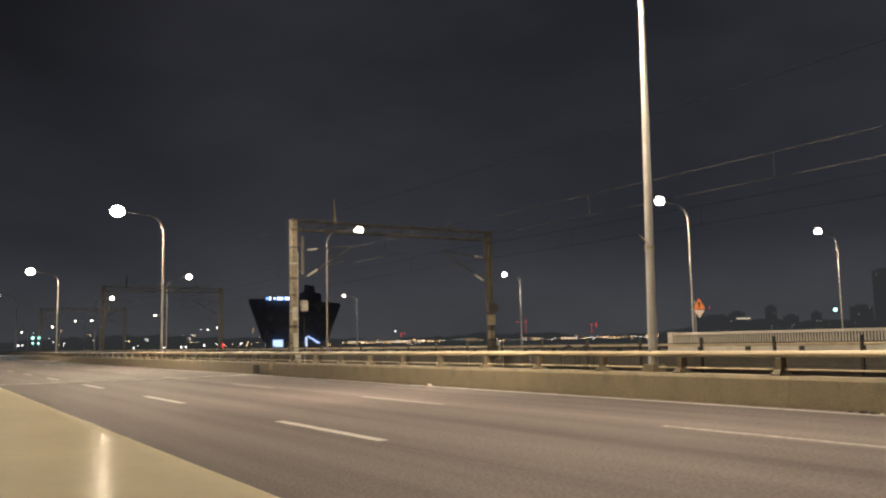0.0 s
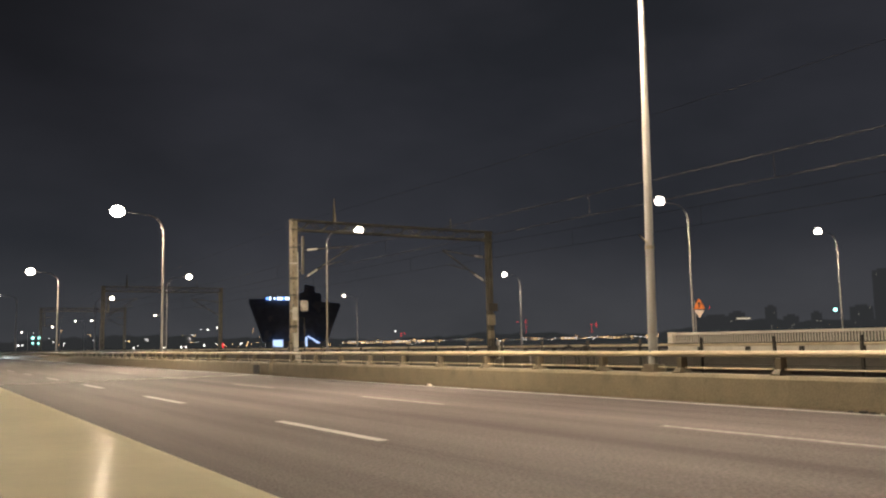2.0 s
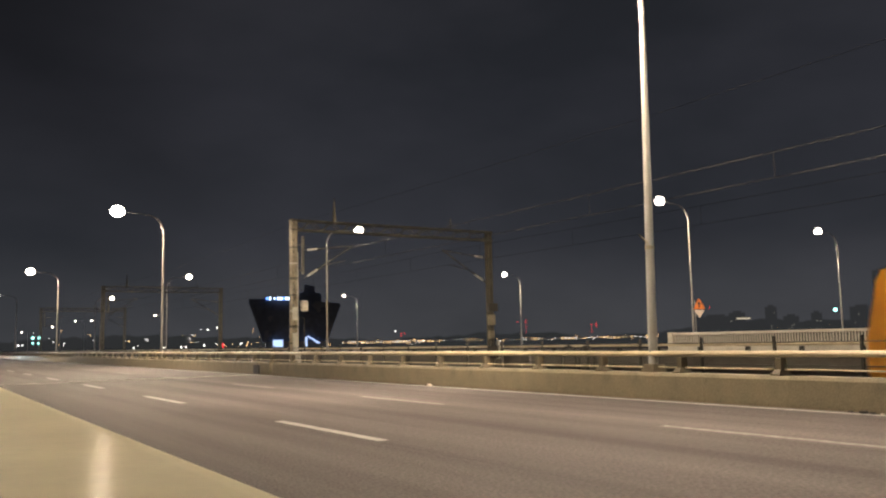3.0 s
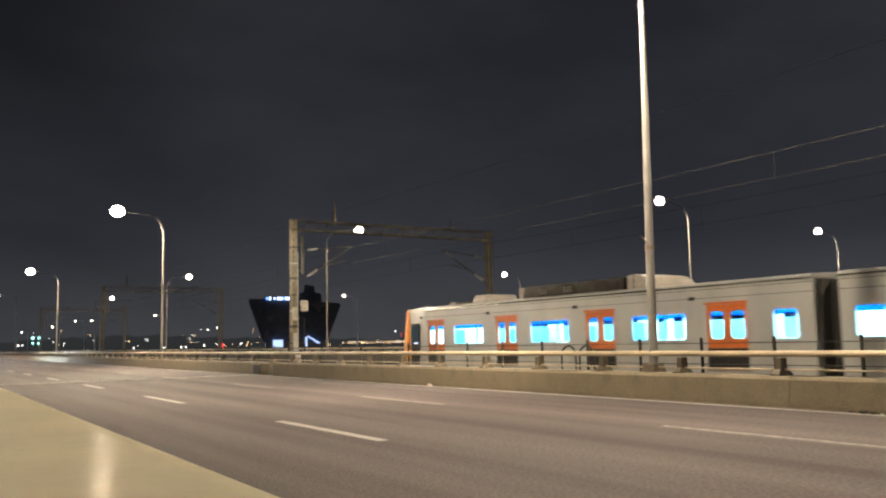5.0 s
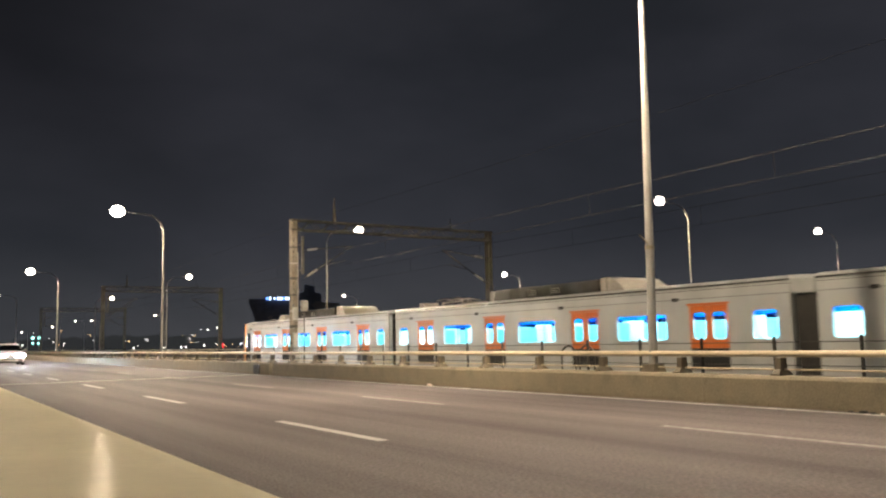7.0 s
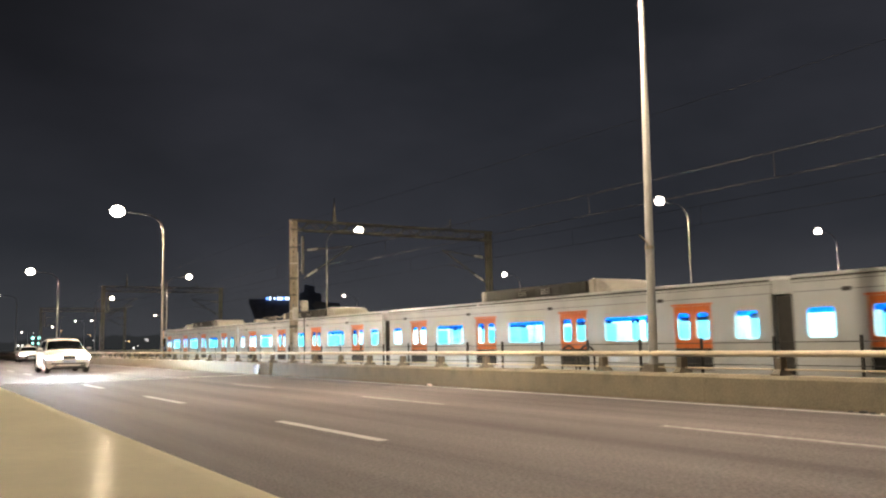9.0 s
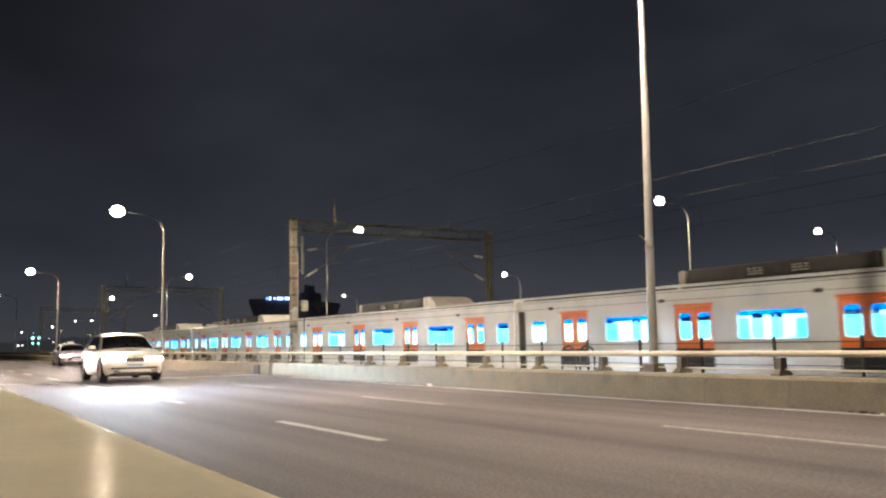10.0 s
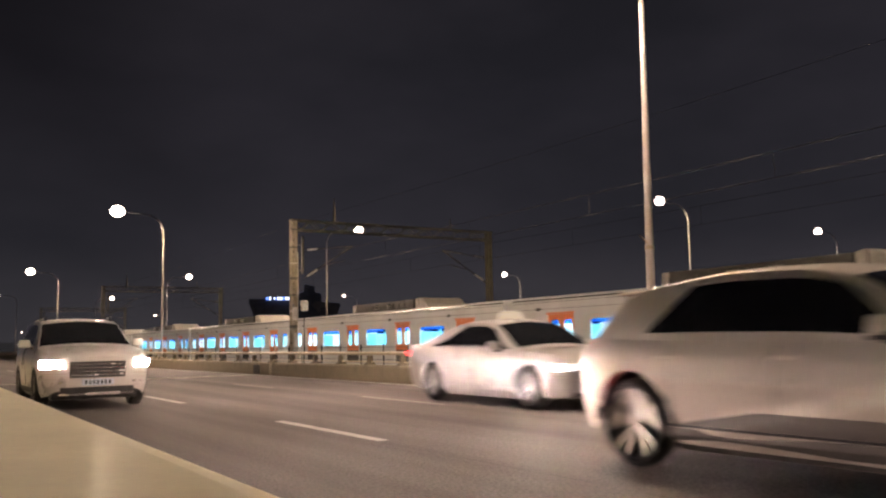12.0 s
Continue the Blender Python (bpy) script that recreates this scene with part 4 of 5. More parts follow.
        part("cab", bm, TRAIN_GREY, c, bevel=0.05, smooth=True)
        nose = [(u + 0.012, v + (0.012 if v > 3.4 else 0)) for u, v in prof[1:7]]
        back = [(-0.50, 3.475), (-0.50, 2.0), (-0.66, 1.62), (-0.44, 1.30), (-0.30, 1.0)]
        bm = bmesh.new()
        bm_prism(bm, nose + back, 0, -1.5, 1.5)
        for v in bm.verts:
            v.co.x *= (1 - 0.11 * max(0.0, v.co.y + 0.75)) * 1.045
        part("nose_band", bm, NOSE_ORANGE, c, "amber painted nose", bevel=0.02)
        bm = bmesh.new()
        bm_prism(bm, [(0.14, 2.05), (-0.09, 2.95), (-0.17, 2.95), (0.06, 2.05)], 0, -1.15, 1.15)
        part("windscreen", bm, BLACK_GLASS, c, "black cab windscreen", bevel=0.008)
        for s in (-1, 1):
            door = part("cab_door", boxed((min(s * 1.50, s * 1.572), -1.42, 1.2), (max(s * 1.50, s * 1.572), -0.74, 2.88)), GANGWAY, c, "dark cab side door", bevel=0.03)
            part("cab_window", boxed((min(s * 1.55, s * 1.579), -1.36, 2.04), (max(s * 1.55, s * 1.579), -0.80, 2.80)), CAB_GLASS, door, "dusky blue cab side window", bevel=0.006)
            part("console_light", boxed((min(s * 1.578, s * 1.582), -1.34, 2.05), (max(s * 1.578, s * 1.582), -1.0, 2.085)), CAB_LIGHT, door, "cold console light behind the glass")
            part("marker_lamp", boxed((min(s * 0.9, s * 1.2), 0.02, 1.5), (max(s * 0.9, s * 1.2), 0.15, 1.62)), RED_TAIL, c, "red marker lamp", bevel=0.01)
    return c


lead_car = train_car(True)
mid_car = train_car(False)


def pantograph(c, y):
    """A folded single-arm pantograph lying low on a car's roof."""
    bm = bmesh.new()
    for x in (-0.55, 0.55):
        bm_tube(bm, [(x, y - 0.8, 3.72), (x, y + 0.8, 3.72)], 0.035, 6)
        for yy in (y - 0.75, y + 0.75):
            bm_tube(bm, [(x, yy, 3.48), (x, yy, 3.72)], 0.06, 8)
    for x in (-0.3, 0.3):
        bm_tube(bm, [(x, y - 0.75, 3.76), (x * 0.8, y + 0.05, 3.90), (x, y + 0.80, 3.84)], 0.030, 6)
    for yy in (y + 0.62, y + 0.84):
        bm_tube(bm, [(-0.80, yy, 3.80), (-0.6, yy, 3.87), (0.6, yy, 3.87), (0.80, yy, 3.80)], 0.028, 6)
    part("pantograph", bm, RAIL_STEEL, c, "folded steel pantograph")
    part("roof_box", boxed((-0.95, y + 1.7, 3.48), (-0.2, y + 2.05, 3.76)), AC_WHITE, c, "pale roof equipment box", bevel=0.02)


cars = [lead_car, mid_car] + [copy_thing(mid_car, Matrix.Identity(4)) for _ in range(4)]
pantograph(cars[1], -3.1)

# ---------------------------------------------------------------- road vehicles
CAR_SILVER = shade("silver_beige_car_paint", (0.63, 0.585, 0.51), 0.45, metal=0.20, grain=200, stain=1.0, vary=0.03, stain_vary=0.04, bump=0, coat=0.6, coat_rough=0.04)
# Grey of the door cladding, also used as painted shade on the sill.
CLADDING_AND_SHADE = shade("grey_cladding_and_sill_shade", (0.13, 0.12, 0.11), 0.5, metal=0.2, grain=60, bump=0.03)
CAR_WHITE = shade("white_car_paint", (0.42, 0.41, 0.41), 0.30, grain=200, stain=1.0, vary=0.02, stain_vary=0.04, bump=0, coat=0.4)
CAR_PEARL = shade("pearl_grey_car_paint", (0.55, 0.53, 0.52), 0.30, metal=0.2, grain=200, stain=1.0, vary=0.02, stain_vary=0.04, bump=0, coat=0.4)
CAR_GLASS = shade("dark_car_glass", (0.008, 0.009, 0.011), 0.045, grain=5, vary=0.05, bump=0, spec=0.35, even=True)
CAR_BLACK = shade("black_car_plastic", (0.022, 0.022, 0.024), 0.55, grain=60, bump=0.05)
CHROME = shade("satin_chrome", (0.60, 0.60, 0.60), 0.25, metal=1.0, grain=20, vary=0.03, bump=0)
TYRE = shade("tyre_rubber", (0.018, 0.018, 0.018), 0.85, grain=50, bump=0.3)
ALLOY_GREY = shade("grey_alloy", (0.16, 0.155, 0.15), 0.42, metal=0.8, grain=30, vary=0.05, bump=0)
ALLOY = shade("machined_alloy", (0.34, 0.32, 0.30), 0.42, metal=0.9, grain=30, vary=0.05, bump=0)
ALLOY_DARK = shade("dark_alloy", (0.06, 0.06, 0.06), 0.4, metal=0.6, grain=30, vary=0.05, bump=0)
PLATE = shade("pale_blue_plate", (0.50, 0.58, 0.70), 0.45, grain=20, vary=0.03, bump=0)
HEAD_COLD = glow("cold_headlamp", (0.68, 0.85, 1.0), 11500.0)
HEAD_SEDAN = glow("cold_sedan_headlamp", (0.84, 0.92, 1.0), 20000.0)
HEAD_WARM = glow("warm_headlamp", (1.0, 0.80, 0.70), 25000.0)
SIDE_GLOW = glow("corner_lamp", (1.0, 0.86, 0.78), 6500.0)
FIN_GLOW = glow("cold_beam_fin_glow", (0.85, 0.93, 1.0), 4.0)
TAIL = glow("red_tail_lamp", (1.0, 0.06, 0.05), 2.5)
TAXI_GLOW = glow("warm_roof_lamp", (1.0, 0.86, 0.60), 0.45)


def curve(keys, y):
    """A smooth curve through (y, value) keys that never overshoots them."""
    if y <= keys[0][0]:
        return keys[0][1]
    if y >= keys[-1][0]:
        return keys[-1][1]
    n = len(keys)
    slopes = [(keys[k + 1][1] - keys[k][1]) / (keys[k + 1][0] - keys[k][0]) for k in range(n - 1)]

    def tangent(k):
        if k == 0 or k == n - 1:
            return slopes[0] if k == 0 else slopes[-1]
        a, b = slopes[k - 1], slopes[k]
        return 0.0 if a * b <= 0 else 2 * a * b / (a + b)
    for k in range(n - 1):
        (a, p), (b, q) = keys[k], keys[k + 1]
        if y <= b:
            h, f = b - a, (y - a) / (b - a)
            return (p * (1 + 2 * f) * (1 - f) ** 2 + tangent(k) * h * f * (1 - f) ** 2 + q * f * f * (3 - 2 * f) + tangent(k + 1) * h * f * f * (f - 1))


def stations(y0, y1, axles, r, n):
    ys = set(y0 + (y1 - y0) * i / n for i in range(n + 1))
    for a in axles:
        for k in range(13):
            ys.add(a - r * math.cos(math.pi * k / 12))
    for d in (0.02, 0.05, 0.10, 0.16):
        ys.add(y0 + d)
        ys.add(y1 - d)
    out = []
    for y in sorted(ys):
        if y0 <= y <= y1 and (not out or y - out[-1] > 0.008):
            out.append(y)
    return out


def flank(spec, y, z):
    """Half width of the lower body at a height, with its pressed creases."""
    w, zt, sill = curve(spec["half"], y), curve(spec["belt"], y), curve(spec["sill"], y)
    h = (z - sill) / max(0.1, zt - sill)
    x = w * (1 - 0.07 * max(0, (0.4 - h) / 0.4) ** 2 - 0.075 * max(0, (h - 0.72) / 0.28) ** 2)
    x += spec["crease"] * math.exp(-((h - 0.62) / 0.07) ** 2) * w - spec["crease"] * 1.6 * w * math.exp(-((h - 0.36) / 0.12) ** 2) * math.exp(-(y / 1.0) ** 2)
    if "slash" in spec:
        # diagonal fold across the doors
        d = (0.37 - 0.25 * y) - h
        x += spec["slash"] * math.exp(-(y / 0.95) ** 4) * (1 / (1 + math.exp(-max(-30, min(30, d / 0.022))))) * max(0.0, 1 - max(0.0, d) / 0.42)
    return x


def car_shell(spec):
    """The lower body: side skins with wheel arches, bonnet and tail, lofted along y."""
    ys = stations(spec["y0"], spec["y1"], spec["axles"], spec["arch"], 46)
    S = 26 if "slash" in spec else 14
    bm = bmesh.new()
    rows = []
    for y in ys:
        zt, zb = curve(spec["belt"], y), curve(spec["sill"], y)
        for a in spec["axles"]:
            if abs(y - a) < spec["arch"]:
                zb = max(zb, spec["hub"] + math.sqrt(max(0, spec["arch"] ** 2 - (y - a) ** 2)))
        zb = min(zb, zt - 0.05)
        prof = []
        for k in range(S + 1):
            s = k / S
            z = zb + s * (zt - zb)
            prof.append((flank(spec, y, z), z))
        xt = prof[-1][0]
        crown = 0.045 * max(0.0, min(1.0, (spec["cab"][0] - y) / 0.4)) if y < 0 else 0.0
        prof += [(xt * f, zt + crown * (1 - f * f)) for f in (0.93, 0.75, 0.5, 0.25, 0.0)]
        half = [bm.verts.new((x, y, z)) for x, z in prof]
        other = [bm.verts.new((-x, y, z)) for x, z in prof[:-1]]
        rows.append(half + other[::-1])
    n = len(rows[0])
    for r, s in zip(rows, rows[1:]):
        for k in range(n - 1):
            bm.faces.new((r[k], s[k], s[k + 1], r[k + 1]))
    bm.faces.new(rows[0])
    bm.faces.new(rows[-1][::-1])
    return bm


def cabin_point(spec, y, s):
    """A point of the upper body: s 0 at the belt, 0.6 at the roof edge, 1 on the centre line."""
    wb, zb, zr = curve(spec["half"], y) * 0.925, curve(spec["belt"], y) - 0.02, curve(spec["roof"], y)
    wr = wb - spec["tumble"] * max(0, zr - zb)
    if s <= 0.6:
        f = s / 0.6
        return Vector((wb + (wr - wb) * f ** 1.25, y, zb + (zr - 0.05 - zb) * f))
    f = (s - 0.6) / 0.4
    return Vector((wr * (1 - f ** 1.35), y, zr - 0.05 + 0.05 * math.sin(f * math.pi / 2) ** 0.8 + 0.02 * f))


def cabin(spec):
    y0, y1 = spec["cab"]
    n = 40
    bm = bmesh.new()
    rows = []
    ss = [0, 0.15, 0.3, 0.45, 0.55, 0.6, 0.64, 0.70, 0.78, 0.88, 1.0]
    for i in range(n + 1):
        y = y0 + (y1 - y0) * i / n
        pts = [cabin_point(spec, y, s) for s in ss]
        half = [bm.verts.new(p) for p in pts]
        rows.append(half + [bm.verts.new((-p.x, p.y, p.z)) for p in pts[:-1]][::-1])
    for r, s in zip(rows, rows[1:]):
        for k in range(len(r) - 1):
            bm.faces.new((r[k], s[k], s[k + 1], r[k + 1]))
    bm.faces.new(rows[-1][::-1])
    return bm


def glass_patch(spec, y0, y1, lo, hi, side, n=18, m=5, off=0.006):
    """A pane that lies on the upper body between two heights lo(y), hi(y) in s."""
    bm = bmesh.new()
    rows = []
    for i in range(n + 1):
        y = y0 + (y1 - y0) * i / n
        a, b = lo(y), hi(y)
        row = []
        for k in range(m + 1):
            s = a + (b - a) * k / m
            p = cabin_point(spec, y, s)
            nrm = (cabin_point(spec, y, min(1, s + 0.02)) - cabin_point(spec, y, max(0, s - 0.02))).cross(cabin_point(spec, y + 0.02, s) - cabin_point(spec, y - 0.02, s))
            nrm = nrm.normalized() if nrm.length > 0 else Vector((0, 0, 1))
            if nrm.x < -0.01 or nrm.z < -0.01:
                nrm = -nrm
            p = p + nrm * off
            row.append(bm.verts.new((p.x * side, p.y, p.z)))
        rows.append(row)
    for r, s in zip(rows, rows[1:]):
        for k in range(m):
            bm.faces.new((r[k], r[k + 1], s[k + 1], s[k]))
    return bm


def wheel_meshes(r, width, rim_r, style):
    """Tyre, dark dish and bright spokes, axle along x, outer face at -x."""
    def lathe(profile, sides=40):
        bm = bmesh.new()
        rings = []
        for x, q in profile:
            rings.append([bm.verts.new((x, q * math.cos(2 * math.pi * k / sides), q * math.sin(2 * math.pi * k / sides))) for k in range(sides)])
        for a, b in zip(rings, rings[1:]):
            for k in range(sides):
                bm.faces.new((a[k], a[(k + 1) % sides], b[(k + 1) % sides], b[k]))
        return bm, rings
    w = width / 2
    bm, _ = lathe([(-w + 0.01, rim_r), (-w, rim_r + 0.02), (-w + 0.005, r - 0.05), (-w + 0.03, r - 0.012), (-w + 0.06, r), (w - 0.06, r), (w - 0.03, r - 0.012), (w, r - 0.06), (w - 0.02, rim_r)])
    tyre = finish("wheel", bm, TYRE, smooth=True)
    bm, rings = lathe([(-w + 0.005, rim_r + 0.003), (-w - 0.002, rim_r - 0.006), (-w + 0.012, rim_r - 0.025), (-w + 0.07, rim_r - 0.04), (-w + 0.085, 0.05), (-w + 0.085, 0.01)])
    bm.faces.new(rings[-1])
    dish = finish("rim", bm, ALLOY_DARK, smooth=True)
    bm = bmesh.new()
    n = 5
    for i in range(n):
        a = 2 * math.pi * i / n
        for off, lean in ((-0.16, 0.10), (0.16, 0.26)):
            # each spoke is a tapered bar that leans round the hub
            ca, cb = a + off * 0.4, a + off + lean
            p0, p1 = Vector((0, math.cos(ca) * 0.05, math.sin(ca) * 0.05)), Vector((0, math.cos(cb) * (rim_r - 0.012), math.sin(cb) * (rim_r - 0.012)))
            d = (p1 - p0).normalized()
            t = Vector((0, -d.z, d.y))
            for_w = ((0.026, 0.046) if style == 0 else (0.020, 0.014))
            vs = []
            for p, ww, xo in ((p0, for_w[0], -w + 0.035), (p1, for_w[1], -w + 0.006)):
                vs += [bm.verts.new(Vector((xo, 0, 0)) + p - t * ww), bm.verts.new(Vector((xo, 0, 0)) + p + t * ww), bm.verts.new(Vector((xo + 0.04, 0, 0)) + p + t * ww), bm.verts.new(Vector((xo + 0.04, 0, 0)) + p - t * ww)]
            for f in ((0, 1, 2, 3), (7, 6, 5, 4), (0, 4, 5, 1), (1, 5, 6, 2), (2, 6, 7, 3), (3, 7, 4, 0)):
                bm.faces.new([vs[k] for k in f])
    bm_tube(bm, [(-w + 0.02, 0, 0), (-w + 0.07, 0, 0)], 0.055, 14)
    spokes = finish("spokes", bm, ALLOY_GREY if style else ALLOY)
    return tyre, dish, spokes


def vehicle(name, label, category, spec, paint):
    car = thing(name, label, category, "vehicles on the bridge road")
    part("body", car_shell(spec), paint, car, smooth=True)
    part("cabin", cabin(spec), paint, car, smooth=True)
    g = spec["glass"]
    for s in (-1, 1):
        part("side_window", glass_patch(spec, g["side"][0], g["side"][1], lambda y: 0.10, lambda y: 0.10 + max(0.02, 0.43 * min(1.0, (y - g["side"][0]) / g["lead"], (g["side"][1] - y) / g["tail"])), s), CAR_GLASS, car, "dark side glass", smooth=True)
        part("pillar_trim", glass_patch(spec, g["pillar"] - 0.035, g["pillar"] + 0.035, lambda y: 0.10, lambda y: 0.52, s, 2, 4, 0.010), CAR_GLASS, car)
        part("windscreen" if s > 0 else "windscreen_half", glass_patch(spec, g["screen"][0], g["screen"][1], lambda y: 0.635, lambda y: 1.0, s), CAR_GLASS, car, "dark windscreen", smooth=True)
        part("rear_glass", glass_patch(spec, g["rear"][0], g["rear"][1], lambda y: 0.70, lambda y: 1.0, s), CAR_GLASS, car, "dark rear glass", smooth=True)
        # mirrors
        mx, my, mz = spec["mirror"]
        bm = boxed((-0.11, -0.06, -0.065), (0.11, 0.07, 0.075), (0.85, 0.7))
        mir = part("door_mirror", bm, paint, car, bevel=0.03, smooth=True, at=pose(s * (mx + 0.10), my, mz))
        part("mirror_foot", boxed((-0.06, -0.03, -0.10), (0.06, 0.03, -0.05)), CAR_BLACK, mir, at=pose(-s * 0.09, 0, 0))
        # handles and sill strip
        for y in spec["handles"]:
            w = curve(spec["half"], y)
            part("door_handle", boxed((-0.012, -0.11, -0.014), (0.012, 0.11, 0.014)), paint, car, bevel=0.005, at=pose(s * (w * 0.985), y, spec["handle_z"]))
        for y in (-1.0, 0.10, 1.06):
            zs = [spec["sill_z"] + 0.06 + (curve(spec["belt"], y) - 0.03 - spec["sill_z"] - 0.06) * k / 10 for k in range(11)]
            part("door_seam", tubed([(s * (flank(spec, y, z) + 0.0005), y, z) for z in zs], 0.0035, 5), CAR_BLACK, car)
        sx, sz = spec["sill_x"], spec["sill_z"]
        bm = bmesh.new()
        bm_prism(bm, [(s * x, z) for x, z in ((sx, sz + 0.05), (sx - 0.005, sz - 0.01), (sx - 0.10, sz - 0.13), (sx - 0.18, sz - 0.13), (sx - 0.12, sz + 0.05))], 1, spec["axles"][0] + spec["arch"], spec["axles"][1] - spec["arch"])
        part("sill_trim", bm, spec["trim"], car, bevel=0.01)
        part("tail_lamp", boxed((min(s * 0.35, s * spec["tail_x"]), spec["y1"] - 0.16, spec["tail_z"]), (max(s * 0.35, s * spec["tail_x"]), spec["y1"] + 0.01, spec["tail_z"] + 0.09)), TAIL, car, "red tail lamp", bevel=0.01)
        # wheel housings
        for a in spec["axles"]:
            bm = bmesh.new()
            arc = [(a + (spec["arch"] - 0.004) * math.cos(math.pi * k / 14), spec["hub"] + (spec["arch"] - 0.004) * math.sin(math.pi * k / 14)) for k in range(15)]
            x_in, x_out = s * 0.55, s * (curve(spec["half"], a) * 0.94)
            v0, v1 = [bm.verts.new((x_in, u, v)) for u, v in arc], [bm.verts.new((x_out, u, v)) for u, v in arc]
            for k in range(14):
                bm.faces.new((v0[k], v0[k + 1], v1[k + 1], v1[k]))
            bm.faces.new(v0)
            part("wheel_housing", bm, CAR_BLACK, car)
            # arch lip
            lip = [(s * (curve(spec["half"], u) * 0.985), u, v) for u, v in [(a + (spec["arch"] + 0.012) * math.cos(math.pi * k / 14), spec["hub"] + (spec["arch"] + 0.012) * math.sin(math.pi * k / 14)) for k in range(15)]]
            part("arch_lip", tubed(lip, 0.016, 6), spec["lip"], car, smooth=True)
    part("underbody", boxed((-0.72, spec["y0"] + 0.25, 0.18), (0.72, spec["y1"] - 0.2, 0.34)), CAR_BLACK, car, bevel=0.03)
    wheels = []
    tyre, dish, spokes = wheel_meshes(spec["tyre"], 0.235, spec["rim"], spec["style"])
    for a in spec["axles"]:
        for s in (-1, 1):
            w = new("wheel", tyre)
            w.parent = car
            home = pose(s * spec["track"], a, spec["tyre"], 0, 0, 0 if s < 0 else 180)
            w.matrix_basis = home
            for nm, me in (("rim", dish), ("spokes", spokes)):
                o = new(nm, me)
                o.parent = w
            wheels.append((w, home, s))
    return car, wheels


def front_slab(car, name, outline, z0, z1, material, label="", both=True, bevel=0.006):
    """A piece of the face: an outline in (x, y) drawn up from z0 to z1, on one or both sides."""
    for s in ((-1, 1) if both else (1,)):
        bm = bmesh.new()
        bm_prism(bm, [(s * x, y) for x, y in outline], 2, z0, z1)
        part(name, bm, material, car, label, bevel=bevel)


def headlamp(car, outline, z0, z1, material, label, tight=False, spacing=0.022, dip=0.0022, pitch=0.0032):
    """A lamp unit: a black case, a burning element and fine added fins that keep its light low."""
    n = len(outline)
    for s in (-1, 1):
        unit = bmesh.new()
        bm_prism(unit, [(s * x, y + 0.036) for x, y in outline] + [(s * x, y + 0.10) for x, y in outline[::-1]], 2, z0 - 0.006, z1 + 0.006)
        case = part("headlamp", unit, CAR_BLACK, car, label)
        bm = bmesh.new()
        low = [bm.verts.new((s * x, y + 0.030, z0 + 0.001)) for x, y in outline]
        high = [bm.verts.new((s * x, y + 0.030, z1 - 0.001)) for x, y in outline]
        for k in range(n - 2 if tight else n - 1):
            bm.faces.new((low[k], low[k + 1], high[k + 1], high[k]))
        part("lamp_element", bm, material, case, label)
        if tight:
            # the wrapped corner of the lamp burns weaker
            bm = bmesh.new()
            bm.faces.new([bm.verts.new((s * x, y + 0.030, z)) for x, y, z in ((*outline[-2], z0 + 0.001), (*outline[-1], z0 + 0.001), (*outline[-1], z1 - 0.001), (*outline[-2], z1 - 0.001))])
            part("corner_element", bm, SIDE_GLOW, case, label)
        bm = bmesh.new()
        m = int((z1 - z0) / pitch)
        for k in range(m + 1):
            z = z0 + (z1 - z0) * k / m
            bm_prism(bm, [(s * x, y) for x, y in outline] + [(s * x, y + 0.0345) for x, y in outline[::-1]], 2, z - 0.0002, z + 0.0002)
            for v in list(bm.verts)[-4 * n:]:
                # each fin slopes down towards the front
                near = min(outline, key=lambda q: abs(abs(v.co.x) - q[0]))
                if v.co.y < near[1] + 0.01:
                    v.co.z -= dip
        # upright plates keep the light from spreading sideways
        for (xa, ya), (xb, yb) in zip(outline, outline[1:]):
            steps = max(1, int((xb - xa) / spacing))
            for k in range(steps):
                f = (k + 0.5) / steps
                x, y = s * (xa + (xb - xa) * f), ya + (yb - ya) * f
                bm_box(bm, (x - 0.0004, y, z0), (x + 0.0004, y + 0.0345, z1))
        # The added fins glow too, so that the lamp face reads bright.
        part("beam_fins", bm, FIN_GLOW, case, "glowing fins added to aim the beam")


def plate(car, y, z, w=0.52, h=0.11):
    """A number plate with plain bars in place of its writing."""
    pl = part("number_plate", boxed((-w / 2, y - 0.012, z - h / 2), (w / 2, y + 0.03, z + h / 2)), PLATE, car, "pale blue plate with plain bars", bevel=0.004)
    for k in range(7):
        part("plate_bar", boxed((-w / 2 + 0.045 + k * 0.065, y - 0.0165, z - 0.035), (-w / 2 + 0.08 + k * 0.065, y - 0.0125, z + 0.035)), CAR_BLACK, pl)


